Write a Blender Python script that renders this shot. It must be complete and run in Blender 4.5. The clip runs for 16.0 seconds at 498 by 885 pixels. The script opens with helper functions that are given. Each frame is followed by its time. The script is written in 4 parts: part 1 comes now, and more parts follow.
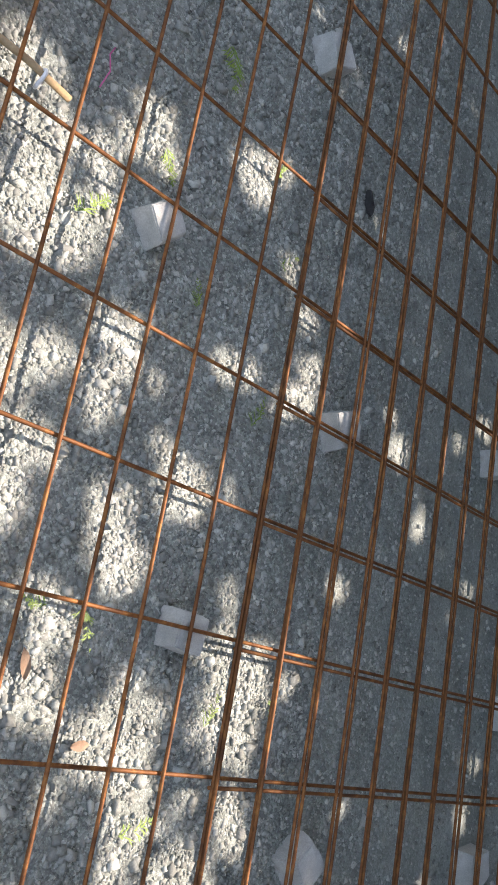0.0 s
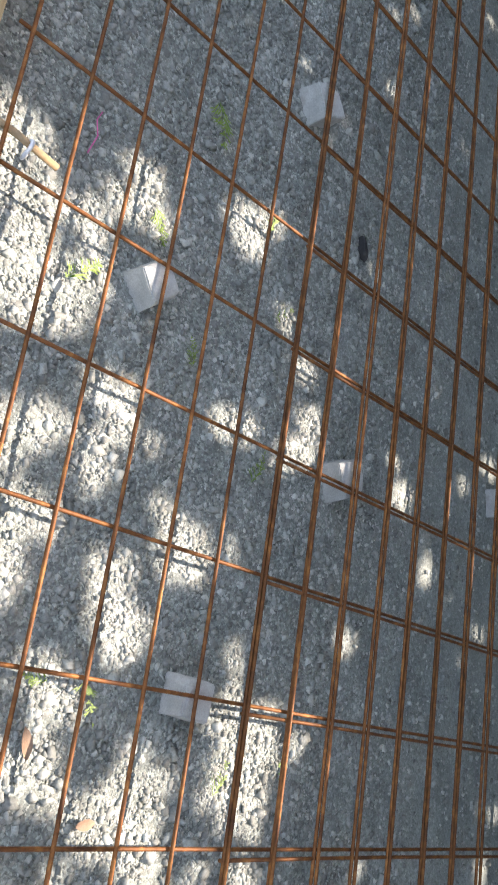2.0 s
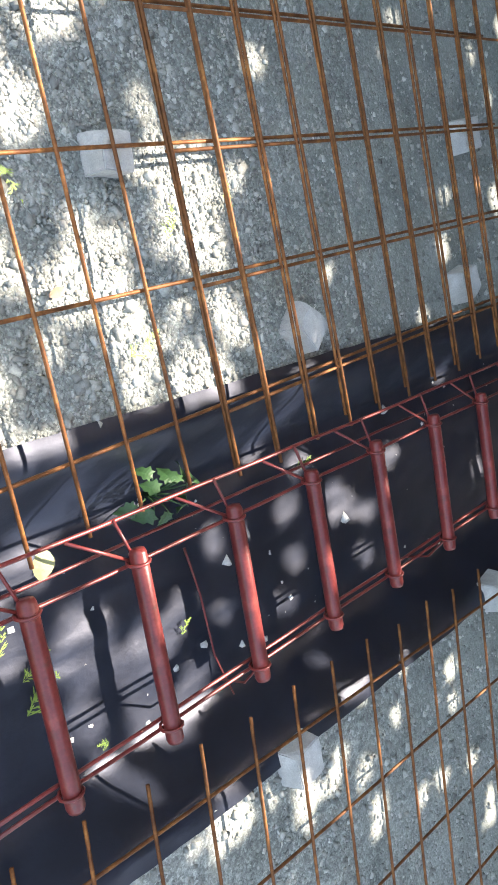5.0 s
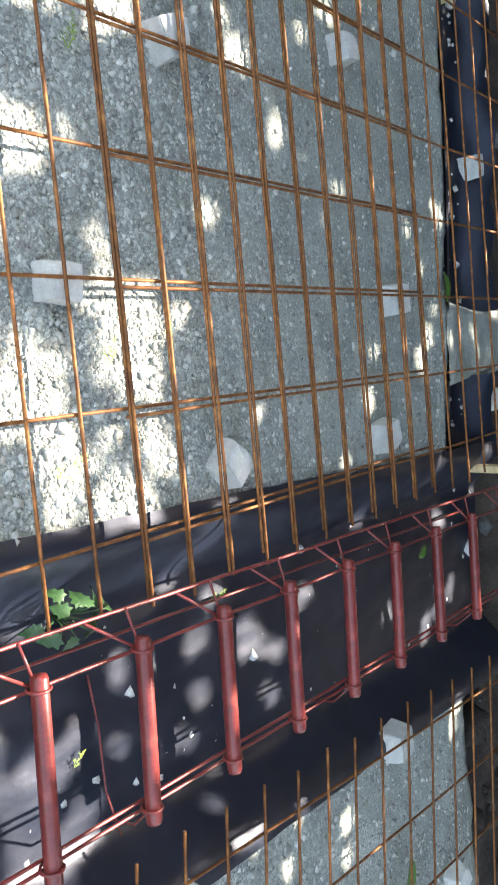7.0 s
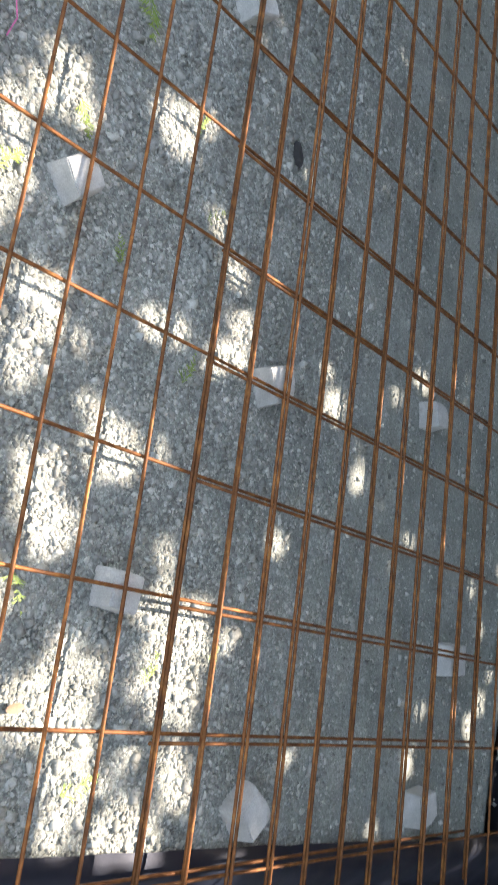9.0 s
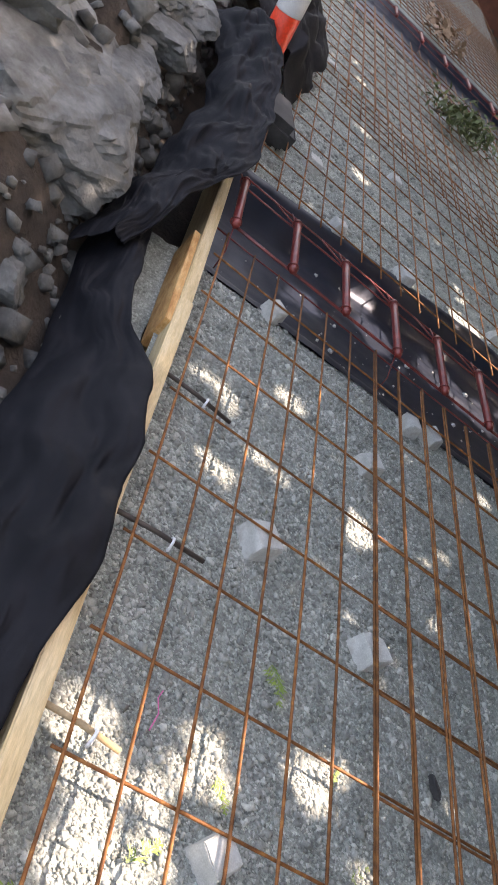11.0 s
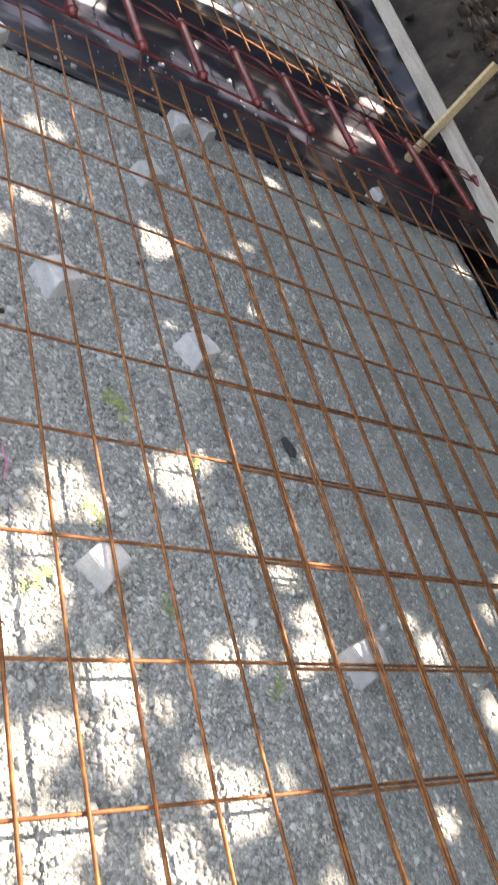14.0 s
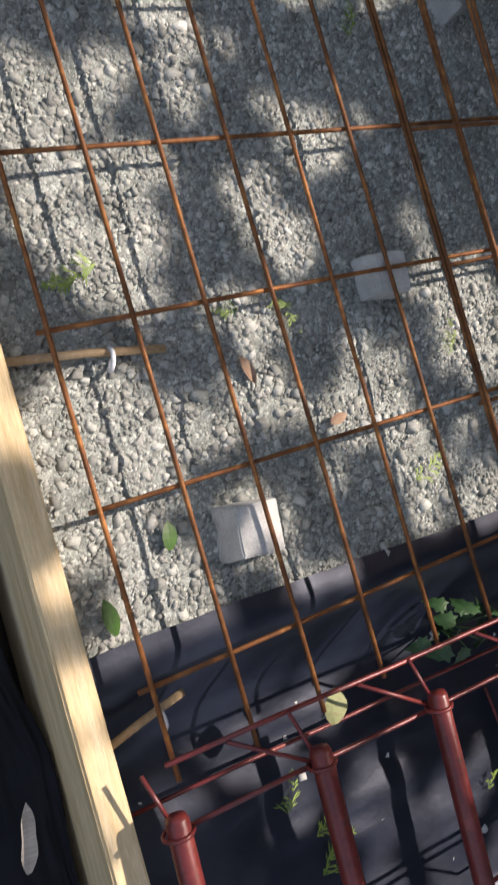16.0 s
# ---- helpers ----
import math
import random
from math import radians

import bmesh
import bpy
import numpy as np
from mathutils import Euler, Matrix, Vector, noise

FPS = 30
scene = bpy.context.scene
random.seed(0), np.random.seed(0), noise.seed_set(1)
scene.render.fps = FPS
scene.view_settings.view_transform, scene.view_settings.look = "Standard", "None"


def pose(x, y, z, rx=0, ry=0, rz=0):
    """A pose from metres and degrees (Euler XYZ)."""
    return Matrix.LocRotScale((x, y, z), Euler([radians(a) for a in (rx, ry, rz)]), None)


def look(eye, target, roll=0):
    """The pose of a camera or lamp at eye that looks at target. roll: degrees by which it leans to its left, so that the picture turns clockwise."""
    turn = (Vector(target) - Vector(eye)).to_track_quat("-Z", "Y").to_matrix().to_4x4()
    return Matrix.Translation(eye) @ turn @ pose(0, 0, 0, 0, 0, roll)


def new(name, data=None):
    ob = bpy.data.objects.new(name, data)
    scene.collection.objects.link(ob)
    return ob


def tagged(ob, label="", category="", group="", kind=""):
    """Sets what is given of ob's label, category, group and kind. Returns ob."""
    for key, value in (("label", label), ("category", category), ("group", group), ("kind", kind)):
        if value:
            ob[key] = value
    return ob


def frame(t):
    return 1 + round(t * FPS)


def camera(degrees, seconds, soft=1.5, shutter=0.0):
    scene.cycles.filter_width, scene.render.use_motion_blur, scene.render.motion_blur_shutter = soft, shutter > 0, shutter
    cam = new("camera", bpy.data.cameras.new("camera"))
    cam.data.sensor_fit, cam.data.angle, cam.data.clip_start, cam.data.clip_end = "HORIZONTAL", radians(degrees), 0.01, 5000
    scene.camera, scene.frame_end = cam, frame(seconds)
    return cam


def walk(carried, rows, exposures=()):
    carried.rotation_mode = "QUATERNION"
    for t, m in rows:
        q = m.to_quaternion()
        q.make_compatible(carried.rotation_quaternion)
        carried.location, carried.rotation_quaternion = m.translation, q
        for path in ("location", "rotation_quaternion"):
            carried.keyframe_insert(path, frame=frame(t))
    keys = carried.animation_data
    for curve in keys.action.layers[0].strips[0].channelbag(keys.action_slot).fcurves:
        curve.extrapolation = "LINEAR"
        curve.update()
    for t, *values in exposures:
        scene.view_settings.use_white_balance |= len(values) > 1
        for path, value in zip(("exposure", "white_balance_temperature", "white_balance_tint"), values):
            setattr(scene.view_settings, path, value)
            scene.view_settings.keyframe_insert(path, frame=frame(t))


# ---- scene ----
cam = camera(33.1, 16.0, soft=1.65, shutter=0.15)
PATH = [
    (0, (-0.368, 0.33, 0.992), (0.993, 0.891, -0.362), 84.8),
    (0.5, (-0.369, 0.335, 0.995), (0.964, 0.972, -0.353), 82.9),
    (1, (-0.378, 0.352, 1.003), (0.954, 1.086, -0.297), 82.1),
    (1.5, (-0.383, 0.375, 1.0), (0.923, 1.141, -0.307), 80.2),
    (2, (-0.366, 0.382, 0.991), (0.966, 1.002, -0.366), 81.1),
    (2.5, (-0.344, 0.358, 0.987), (1.038, 0.788, -0.394), 82.5),
    (3, (-0.318, 0.304, 0.99), (1.12, 0.483, -0.389), 83.8),
    (3.5, (-0.309, 0.279, 0.985), (1.11, 0.086, -0.412), 88.0),
    (4, (-0.313, 0.24, 1.0), (1.067, -0.129, -0.4), 89.3),
    (4.2, (-0.319, 0.235, 1.004), (1.053, -0.176, -0.392), 89.7),
    (6.3, (-0.317, 0.21, 1.02), (1.186, -0.223, -0.226), 90.1),
    (6.5, (-0.324, 0.212, 1.026), (1.208, -0.155, -0.206), 89.5),
    (7, (-0.332, 0.246, 1.025), (1.249, 0.07, -0.187), 88.7),
    (7.5, (-0.338, 0.267, 1.026), (1.247, 0.319, -0.192), 87.9),
    (8, (-0.335, 0.279, 1.024), (1.21, 0.487, -0.229), 86.7),
    (8.5, (-0.33, 0.289, 1.014), (1.183, 0.588, -0.259), 86.2),
    (9, (-0.33, 0.324, 1.019), (1.119, 0.821, -0.267), 85.0),
    (9.5, (-0.358, 0.368, 1.023), (0.91, 1.27, -0.234), 78.8),
    (9.7, (-0.367, 0.388, 1.032), (0.777, 1.447, -0.22), 74.1),
    (11.8, (-0.404, 0.401, 1.108), (0.2, 2.048, 0.148), 40.2),
    (12, (-0.402, 0.39, 1.104), (0.233, 2.041, 0.171), 38.3),
    (12.5, (-0.386, 0.368, 1.109), (0.335, 2.005, 0.214), 34.5),
    (13, (-0.367, 0.358, 1.112), (0.466, 1.929, 0.197), 34.5),
    (13.5, (-0.342, 0.353, 1.09), (0.645, 1.761, 0.069), 37.8),
    (14, (-0.32, 0.339, 1.076), (0.844, 1.452, -0.11), 43.8),
    (14.5, (-0.307, 0.323, 1.044), (0.965, 1.072, -0.305), 51.6),
    (15, (-0.295, 0.307, 1.013), (0.976, 0.683, -0.485), 61.4),
    (15.5, (-0.291, 0.295, 0.985), (0.872, 0.487, -0.631), 67.0),
    (16, (-0.293, 0.226, 0.946), (0.712, 0.224, -0.783), 73.9),
]
EXPOSURES = [(0, 1.9, 7750, 14), (1, 1.98, 7750, 13), (1.5, 2.36, 7750, 12), (2.5, 2.0, 7650, 14), (3.5, 2.38, 7600, 12), (4, 2.54, 7650, 12), (6.5, 3.2, 7850, 8), (8, 3.08, 8050, 9), (9, 2.6, 8050, 12), (12.5, 2.78, 8800, 20), (14, 3.02, 8750, 19), (14.5, 2.34, 8450, 18), (15, 1.88, 8050, 16), (16, 1.14, 7600, 15)]
walk(cam, [(t, look(eye, target, roll)) for t, eye, target, roll in PATH], EXPOSURES)

SPOT_SUN = Vector((-0.76, -0.15, -1.0))

# ---- world, sun, exposure ----
world = bpy.data.worlds.new("sky")
scene.world = world
world.use_nodes = True
wn = world.node_tree
sky = wn.nodes.new("ShaderNodeTexSky")
sky.sky_type = "NISHITA"
sky.sun_disc = False
sky.dust_density, sky.ozone_density = 5.0, 0.6
sky.sun_elevation = radians(52)
sky.sun_rotation = math.atan2(0.76, 0.15)
wn.links.new(sky.outputs[0], wn.nodes["Background"].inputs[0])
wn.nodes["Background"].inputs[1].default_value = 0.14
sun = new("sun", bpy.data.lights.new("sun", "SUN"))
sun.data.energy = 2.95
sun.data.angle = radians(0.55)
sun.data.color = (1.0, 0.94, 0.95)
sun.matrix_world = look((6, 2, 8), Vector((6, 2, 8)) + SPOT_SUN)


# ---- materials ----
def ramp(nt, fac, stops):
    r = nt.nodes.new("ShaderNodeValToRGB")
    el = r.color_ramp.elements
    while len(el) < len(stops):
        el.new(0.5)
    for e, (p, c) in zip(el, stops):
        e.position, e.color = p, (*c, 1)
    nt.links.new(fac, r.inputs[0])
    return r.outputs[0]


def noise_node(nt, scale, detail=5.0, rough=0.6, stretch=None):
    n = nt.nodes.new("ShaderNodeTexNoise")
    n.inputs["Scale"].default_value = scale
    n.inputs["Detail"].default_value = detail
    n.inputs["Roughness"].default_value = rough
    co = nt.nodes.new("ShaderNodeTexCoord")
    src = co.outputs["Object"]
    if stretch:
        mp = nt.nodes.new("ShaderNodeMapping")
        mp.inputs["Scale"].default_value = stretch
        nt.links.new(src, mp.inputs[0])
        src = mp.outputs[0]
    nt.links.new(src, n.inputs["Vector"])
    return n.outputs["Fac"]


def mix(nt, a, b, fac, mode="MIX"):
    m = nt.nodes.new("ShaderNodeMix")
    m.data_type, m.blend_type = "RGBA", mode
    for sock, v in ((m.inputs[0], fac), (m.inputs[6], a), (m.inputs[7], b)):
        if isinstance(v, (int, float)):
            sock.default_value = v
        elif isinstance(v, tuple):
            sock.default_value = (*v, 1)
        else:
            nt.links.new(v, sock)
    return m.outputs[2]


def material(name, stops, scale, fine, bump=0.3, rough=0.8, metal=0.0, stretch=None, vary=0.0, island=False, dist=0.004, spec=0.5, dirt=None, rough_var=0.1):
    """Two scales of noise: broad colour from stops, fine grain as mottling and relief."""
    m = bpy.data.materials.new(name)
    m.use_nodes = True
    nt = m.node_tree
    bsdf = nt.nodes["Principled BSDF"]
    broad = noise_node(nt, scale, 6, 0.62, stretch)
    grain = noise_node(nt, fine, 6, 0.7, stretch)
    col = ramp(nt, broad, stops)
    col = mix(nt, col, ramp(nt, grain, [(0.3, (0.45, 0.45, 0.45)), (0.7, (1.35, 1.35, 1.35))]), 0.45, "MULTIPLY")
    if dirt:
        big = noise_node(nt, dirt[1], 5, 0.6)
        f = ramp(nt, big, [(dirt[2], (0, 0, 0)), (dirt[2] + 0.14, (1, 1, 1))])
        col = mix(nt, col, dirt[0], f)
    if vary:
        if island:
            rnd = nt.nodes.new("ShaderNodeNewGeometry").outputs["Random Per Island"]
        else:
            rnd = nt.nodes.new("ShaderNodeObjectInfo").outputs["Random"]
        col = mix(nt, col, ramp(nt, rnd, [(0.0, (1 - vary,) * 3), (0.7, (1.0, 1.0, 1.0)), (1.0, (1 + vary,) * 3)]), 1.0, "MULTIPLY")
    nt.links.new(col, bsdf.inputs["Base Color"])
    rr = nt.nodes.new("ShaderNodeMapRange")
    nt.links.new(grain, rr.inputs[0])
    rr.inputs[3].default_value = max(0.02, rough - rough_var)
    rr.inputs[4].default_value = min(1, rough + rough_var)
    nt.links.new(rr.outputs[0], bsdf.inputs["Roughness"])
    bsdf.inputs["Metallic"].default_value = metal
    bsdf.inputs["Specular IOR Level"].default_value = spec
    if bump:
        b = nt.nodes.new("ShaderNodeBump")
        b.inputs["Strength"].default_value = bump
        b.inputs["Distance"].default_value = dist
        nt.links.new(grain, b.inputs["Height"])
        nt.links.new(b.outputs[0], bsdf.inputs["Normal"])
    return m


GRIT = material("crushed_rock_fines", [(0.3, (0.215, 0.242, 0.22)), (0.5, (0.3, 0.332, 0.303)), (0.7, (0.37, 0.402, 0.37))], 9, 260, 0.7, 0.92, dist=0.003)


def stony(m, scale, lo, hi):
    """Small chips in the fines: each cell its own tone, sunk at the joints; raked smooth away from the formwork."""
    nt = m.node_tree
    bsdf = nt.nodes["Principled BSDF"]
    col = bsdf.inputs["Base Color"].links[0].from_socket
    bump = bsdf.inputs["Normal"].links[0].from_node
    co = nt.nodes.new("ShaderNodeTexCoord").outputs["Object"]
    sep = nt.nodes.new("ShaderNodeSeparateXYZ")
    nt.links.new(co, sep.inputs[0])
    rake = nt.nodes.new("ShaderNodeMapRange")
    for k, v in ((1, 0.6), (2, 1.4), (3, 0.85), (4, 0.3)):
        rake.inputs[k].default_value = v
    nt.links.new(sep.outputs[0], rake.inputs[0])
    for k, sc in enumerate((scale, scale * 2.3)):
        cell = nt.nodes.new("ShaderNodeTexVoronoi")
        cell.inputs["Scale"].default_value = sc
        nt.links.new(co, cell.inputs["Vector"])
        tone = nt.nodes.new("ShaderNodeSeparateXYZ")
        nt.links.new(cell.outputs["Color"], tone.inputs[0])
        col = mix(nt, col, ramp(nt, tone.outputs[0], [(0.0, (lo,) * 3), (0.6, (1.0, 1.0, 1.0)), (1.0, (hi,) * 3)]), rake.outputs[0], "MULTIPLY")
        b = nt.nodes.new("ShaderNodeBump")
        b.inputs["Strength"].default_value = 0.4
        b.inputs["Distance"].default_value = 0.004 / (1 + k)
        b.invert = True
        nt.links.new(cell.outputs["Distance"], b.inputs["Height"])
        nt.links.new(bump.outputs[0], b.inputs["Normal"])
        bump = b
    nt.links.new(col, bsdf.inputs["Base Color"])
    nt.links.new(bump.outputs[0], bsdf.inputs["Normal"])


stony(GRIT, 135, 0.68, 1.42)
STONE = material("crushed_rock", [(0.3, (0.27, 0.292, 0.265)), (0.5, (0.365, 0.385, 0.352)), (0.72, (0.46, 0.475, 0.44))], 14, 300, 0.4, 0.85, vary=0.44, island=True, dist=0.002)
CONC = material("cast_concrete", [(0.35, (0.43, 0.445, 0.425)), (0.6, (0.57, 0.585, 0.56))], 24, 420, 0.25, 0.85, vary=0.1, dist=0.001, dirt=((0.35, 0.33, 0.3), 16, 0.56))
RUST = material("rusty_steel", [(0.3, (0.085, 0.031, 0.012)), (0.52, (0.225, 0.086, 0.026)), (0.72, (0.44, 0.19, 0.055))], 30, 500, 0.5, 0.6, 0.25, vary=0.25, dist=0.001, spec=0.4)
OXIDE = material("red_oxide_steel", [(0.3, (0.09, 0.013, 0.013)), (0.55, (0.18, 0.028, 0.026)), (0.75, (0.27, 0.06, 0.048))], 22, 260, 0.2, 0.36, 0.0, vary=0.12, dist=0.001, dirt=((0.1, 0.035, 0.03), 40, 0.6))
POLY = material("black_polythene", [(0.35, (0.005, 0.008, 0.016)), (0.65, (0.009, 0.014, 0.027))], 8, 90, 0.2, 0.43, spec=0.62, dist=0.002, dirt=((0.024, 0.027, 0.036), 5, 0.68), rough_var=0.08)
POLY.node_tree.nodes["Principled BSDF"].inputs["Specular Tint"].default_value = (0.78, 0.84, 1.0, 1)
FABRIC = material("black_membrane", [(0.35, (0.006, 0.007, 0.010)), (0.65, (0.012, 0.013, 0.017))], 6, 500, 0.4, 0.66, dist=0.002, spec=0.13, dirt=((0.026, 0.025, 0.024), 7, 0.66))
PINE = material("sawn_pine", [(0.3, (0.5, 0.36, 0.18)), (0.5, (0.64, 0.5, 0.29)), (0.72, (0.74, 0.61, 0.4))], 10, 90, 0.35, 0.72, stretch=(6, 0.5, 6), vary=0.1, dist=0.002)
PINE_DARK = material("knotty_pine", [(0.3, (0.4, 0.17, 0.05)), (0.5, (0.6, 0.33, 0.12)), (0.7, (0.72, 0.47, 0.22))], 14, 90, 0.35, 0.7, stretch=(5, 1, 3), dist=0.002)
PLANK = material("weathered_plank", [(0.3, (0.3, 0.27, 0.23)), (0.6, (0.46, 0.42, 0.36))], 8, 80, 0.4, 0.8, stretch=(5, 0.4, 5), dist=0.003)
SOIL = material("dark_soil", [(0.3, (0.024, 0.018, 0.014)), (0.5, (0.055, 0.042, 0.033)), (0.72, (0.115, 0.09, 0.07))], 5, 70, 1.0, 0.95, dist=0.02)
ROCK = material("grey_rock", [(0.3, (0.05, 0.053, 0.053)), (0.5, (0.12, 0.127, 0.126)), (0.72, (0.21, 0.222, 0.222))], 7, 50, 1.0, 0.9, dist=0.008, dirt=((0.1, 0.095, 0.08), 9, 0.56))
ORANGE = material("orange_plastic", [(0.3, (0.72, 0.035, 0.012)), (0.7, (0.82, 0.055, 0.016))], 8, 90, 0.05, 0.4, dist=0.001)
BAND = material("reflective_band", [(0.3, (0.6, 0.61, 0.63)), (0.7, (0.74, 0.75, 0.77))], 20, 300, 0.1, 0.35, dist=0.001)
RUBBER = material("black_rubber", [(0.3, (0.025, 0.026, 0.028)), (0.7, (0.06, 0.06, 0.062))], 10, 160, 0.4, 0.75, dist=0.002)
LEAF = material("green_leaf", [(0.3, (0.03, 0.09, 0.015)), (0.6, (0.075, 0.19, 0.03))], 20, 120, 0.2, 0.5, vary=0.35, island=True, dist=0.001)
LEAF_DULL = material("dull_leaf", [(0.3, (0.05, 0.075, 0.025)), (0.6, (0.12, 0.15, 0.055))], 20, 120, 0.2, 0.6, vary=0.4, island=True, dist=0.001)
DRY = material("dry_leaf", [(0.3, (0.22, 0.13, 0.08)), (0.6, (0.4, 0.27, 0.18))], 30, 160, 0.2, 0.8, dist=0.001)
CREAM = material("painted_render", [(0.3, (0.42, 0.44, 0.37)), (0.7, (0.5, 0.52, 0.45))], 3, 60, 0.2, 0.9, dist=0.003)
PATHC = material("concrete_path", [(0.3, (0.36, 0.36, 0.36)), (0.7, (0.5, 0.5, 0.49))], 3, 50, 0.3, 0.9, dist=0.003)
RUSTBOARD = material("rust_stained_board", [(0.3, (0.1, 0.034, 0.022)), (0.7, (0.22, 0.075, 0.045))], 5, 70, 0.3, 0.85, dist=0.003)
LITTER = material("brown_litter", [(0.3, (0.05, 0.035, 0.025)), (0.55, (0.13, 0.09, 0.065)), (0.8, (0.28, 0.22, 0.17))], 9, 120, 0.3, 0.85, vary=0.5, island=True, dist=0.002)
WEED = material("weed_leaf", [(0.3, (0.014, 0.05, 0.015)), (0.6, (0.032, 0.092, 0.028))], 30, 120, 0.2, 0.5, dist=0.001)
WHITE = material("white_plastic", [(0.3, (0.7, 0.74, 0.78)), (0.7, (0.85, 0.87, 0.9))], 20, 100, 0.1, 0.4, dist=0.001)

BARK = material("bark", [(0.3, (0.06, 0.05, 0.04)), (0.7, (0.16, 0.13, 0.1))], 8, 60, 0.8, 0.9, stretch=(4, 4, 1), dist=0.01)
STRAW = material("dry_cane", [(0.3, (0.3, 0.2, 0.1)), (0.7, (0.48, 0.36, 0.22))], 20, 200, 0.3, 0.7, dist=0.001)

# ---- mesh helpers ----
def part(name, data, material_, parent=None, label=""):
    """Links a mesh or bmesh as one object, under a thing when one is given."""
    if isinstance(data, bmesh.types.BMesh):
        me = bpy.data.meshes.new(name)
        data.to_mesh(me)
        data.free()
        data = me
    if material_ and not data.materials:
        data.materials.append(material_)
    ob = new(name, data)
    if parent:
        ob.parent = parent
    if label:
        ob["label"] = label
    return ob


def empty(name, m, label, category, group="", kind=""):
    e = new(name)
    e.matrix_world = m
    return tagged(e, label, category, group, kind)


def from_arrays(name, verts, faces, smooth=False):
    me = bpy.data.meshes.new(name)
    verts, faces = np.asarray(verts, dtype=np.float32), np.asarray(faces, dtype=np.int32)
    n, k = faces.shape
    me.vertices.add(len(verts))
    me.vertices.foreach_set("co", verts.ravel())
    me.loops.add(n * k)
    me.loops.foreach_set("vertex_index", faces.ravel())
    me.polygons.add(n)
    me.polygons.foreach_set("loop_start", np.arange(0, n * k, k, dtype=np.int32))
    me.polygons.foreach_set("loop_total", np.full(n, k, dtype=np.int32))
    me.update(calc_edges=True)
    if smooth:
        me.polygons.foreach_set("use_smooth", np.ones(n, dtype=bool))
    return me


def sheet(name, us, vs, f, smooth=True, thick=0.0):
    """A surface f(u, v) over the grid us x vs."""
    verts = [f(u, v) for v in vs for u in us]
    w = len(us)
    faces = [(j * w + i, j * w + i + 1, (j + 1) * w + i + 1, (j + 1) * w + i) for j in range(len(vs) - 1) for i in range(w - 1)]
    if thick:
        n = len(verts)
        verts = verts + [(x, y, z - thick) for x, y, z in verts]
        rim = [i for i in range(w)] + [j * w + w - 1 for j in range(1, len(vs))] + [n - 1 - i for i in range(1, w)] + [j * w for j in range(len(vs) - 2, 0, -1)]
        faces = faces + [tuple(n + i for i in reversed(q)) for q in faces]
        faces += [(b, a, a + n, b + n) for a, b in zip(rim, rim[1:] + rim[:1])]
    return from_arrays(name, verts, faces, smooth)


def tube(name, pts, radius, sides=8, caps=True):
    """A round bar along points; radius may be a list."""
    pts = [Vector(p) for p in pts]
    rad = radius if isinstance(radius, (list, tuple)) else [radius] * len(pts)
    verts, faces = [], []
    ref = Vector((0, 0, 1))
    for i, p in enumerate(pts):
        d = (pts[min(i + 1, len(pts) - 1)] - pts[max(i - 1, 0)]).normalized()
        if abs(d.dot(ref)) > 0.95:
            ref = Vector((1, 0, 0))
        a = d.cross(ref).normalized()
        b = d.cross(a)
        ref = -b if b.dot(ref) < 0 else b
        for k in range(sides):
            w = 2 * math.pi * k / sides
            verts.append(p + rad[i] * (math.cos(w) * a + math.sin(w) * b))
    for i in range(len(pts) - 1):
        for k in range(sides):
            k2 = (k + 1) % sides
            faces.append((i * sides + k, i * sides + k2, (i + 1) * sides + k2, (i + 1) * sides + k))
    me = bpy.data.meshes.new(name)
    if caps:
        faces += [tuple(range(sides - 1, -1, -1)), tuple(range((len(pts) - 1) * sides, len(pts) * sides))]
    me.from_pydata([tuple(v) for v in verts], [], faces)
    me.polygons.foreach_set("use_smooth", np.ones(len(faces), dtype=bool))
    me.update()
    return me


def beam(sx, sy, sz, bevel=0.003, wobble=0.0, cuts=0, seed=0):
    """A sawn or cast block about its centre, with worn edges."""
    bm = bmesh.new()
    bmesh.ops.create_cube(bm, size=1)
    for v in bm.verts:
        v.co = Vector((v.co.x * sx, v.co.y * sy, v.co.z * sz))
    if cuts:
        bmesh.ops.subdivide_edges(bm, edges=bm.edges[:], cuts=cuts, use_grid_fill=True)
    bmesh.ops.bevel(bm, geom=[e for e in bm.edges if len(e.link_faces) == 2 and e.calc_face_angle(0) > 0.5], offset=bevel, segments=2, affect="EDGES")
    if wobble:
        for v in bm.verts:
            v.co += wobble * noise.noise_vector(v.co * 30 + Vector((seed * 3.1, 0, 0)))
    return bm


def fbm(x, y, s, seed=0.0, octaves=4):
    t, a = 0.0, 1.0
    for _ in range(octaves):
        t += a * noise.noise((x * s, y * s, seed))
        s, a = s * 2.1, a * 0.5
    return t


def smooth(a, b, x):
    t = min(1.0, max(0.0, (x - a) / (b - a)))
    return t * t * (3 - 2 * t)


# ---- plan ----
PAD_Z = 0.03
MESH_Z = 0.085
SLAB_END = 16.6


def south_lo(x):
    return -0.597 - 0.07 * x


def south_hi(x):
    return 0.02 - 0.046 * max(0.0, x - 0.15)


def north_lo(x):
    return 2.515 + 0.05 * x


def north_hi(x):
    return 3.28 + 0.22 * min(x, 1.2)



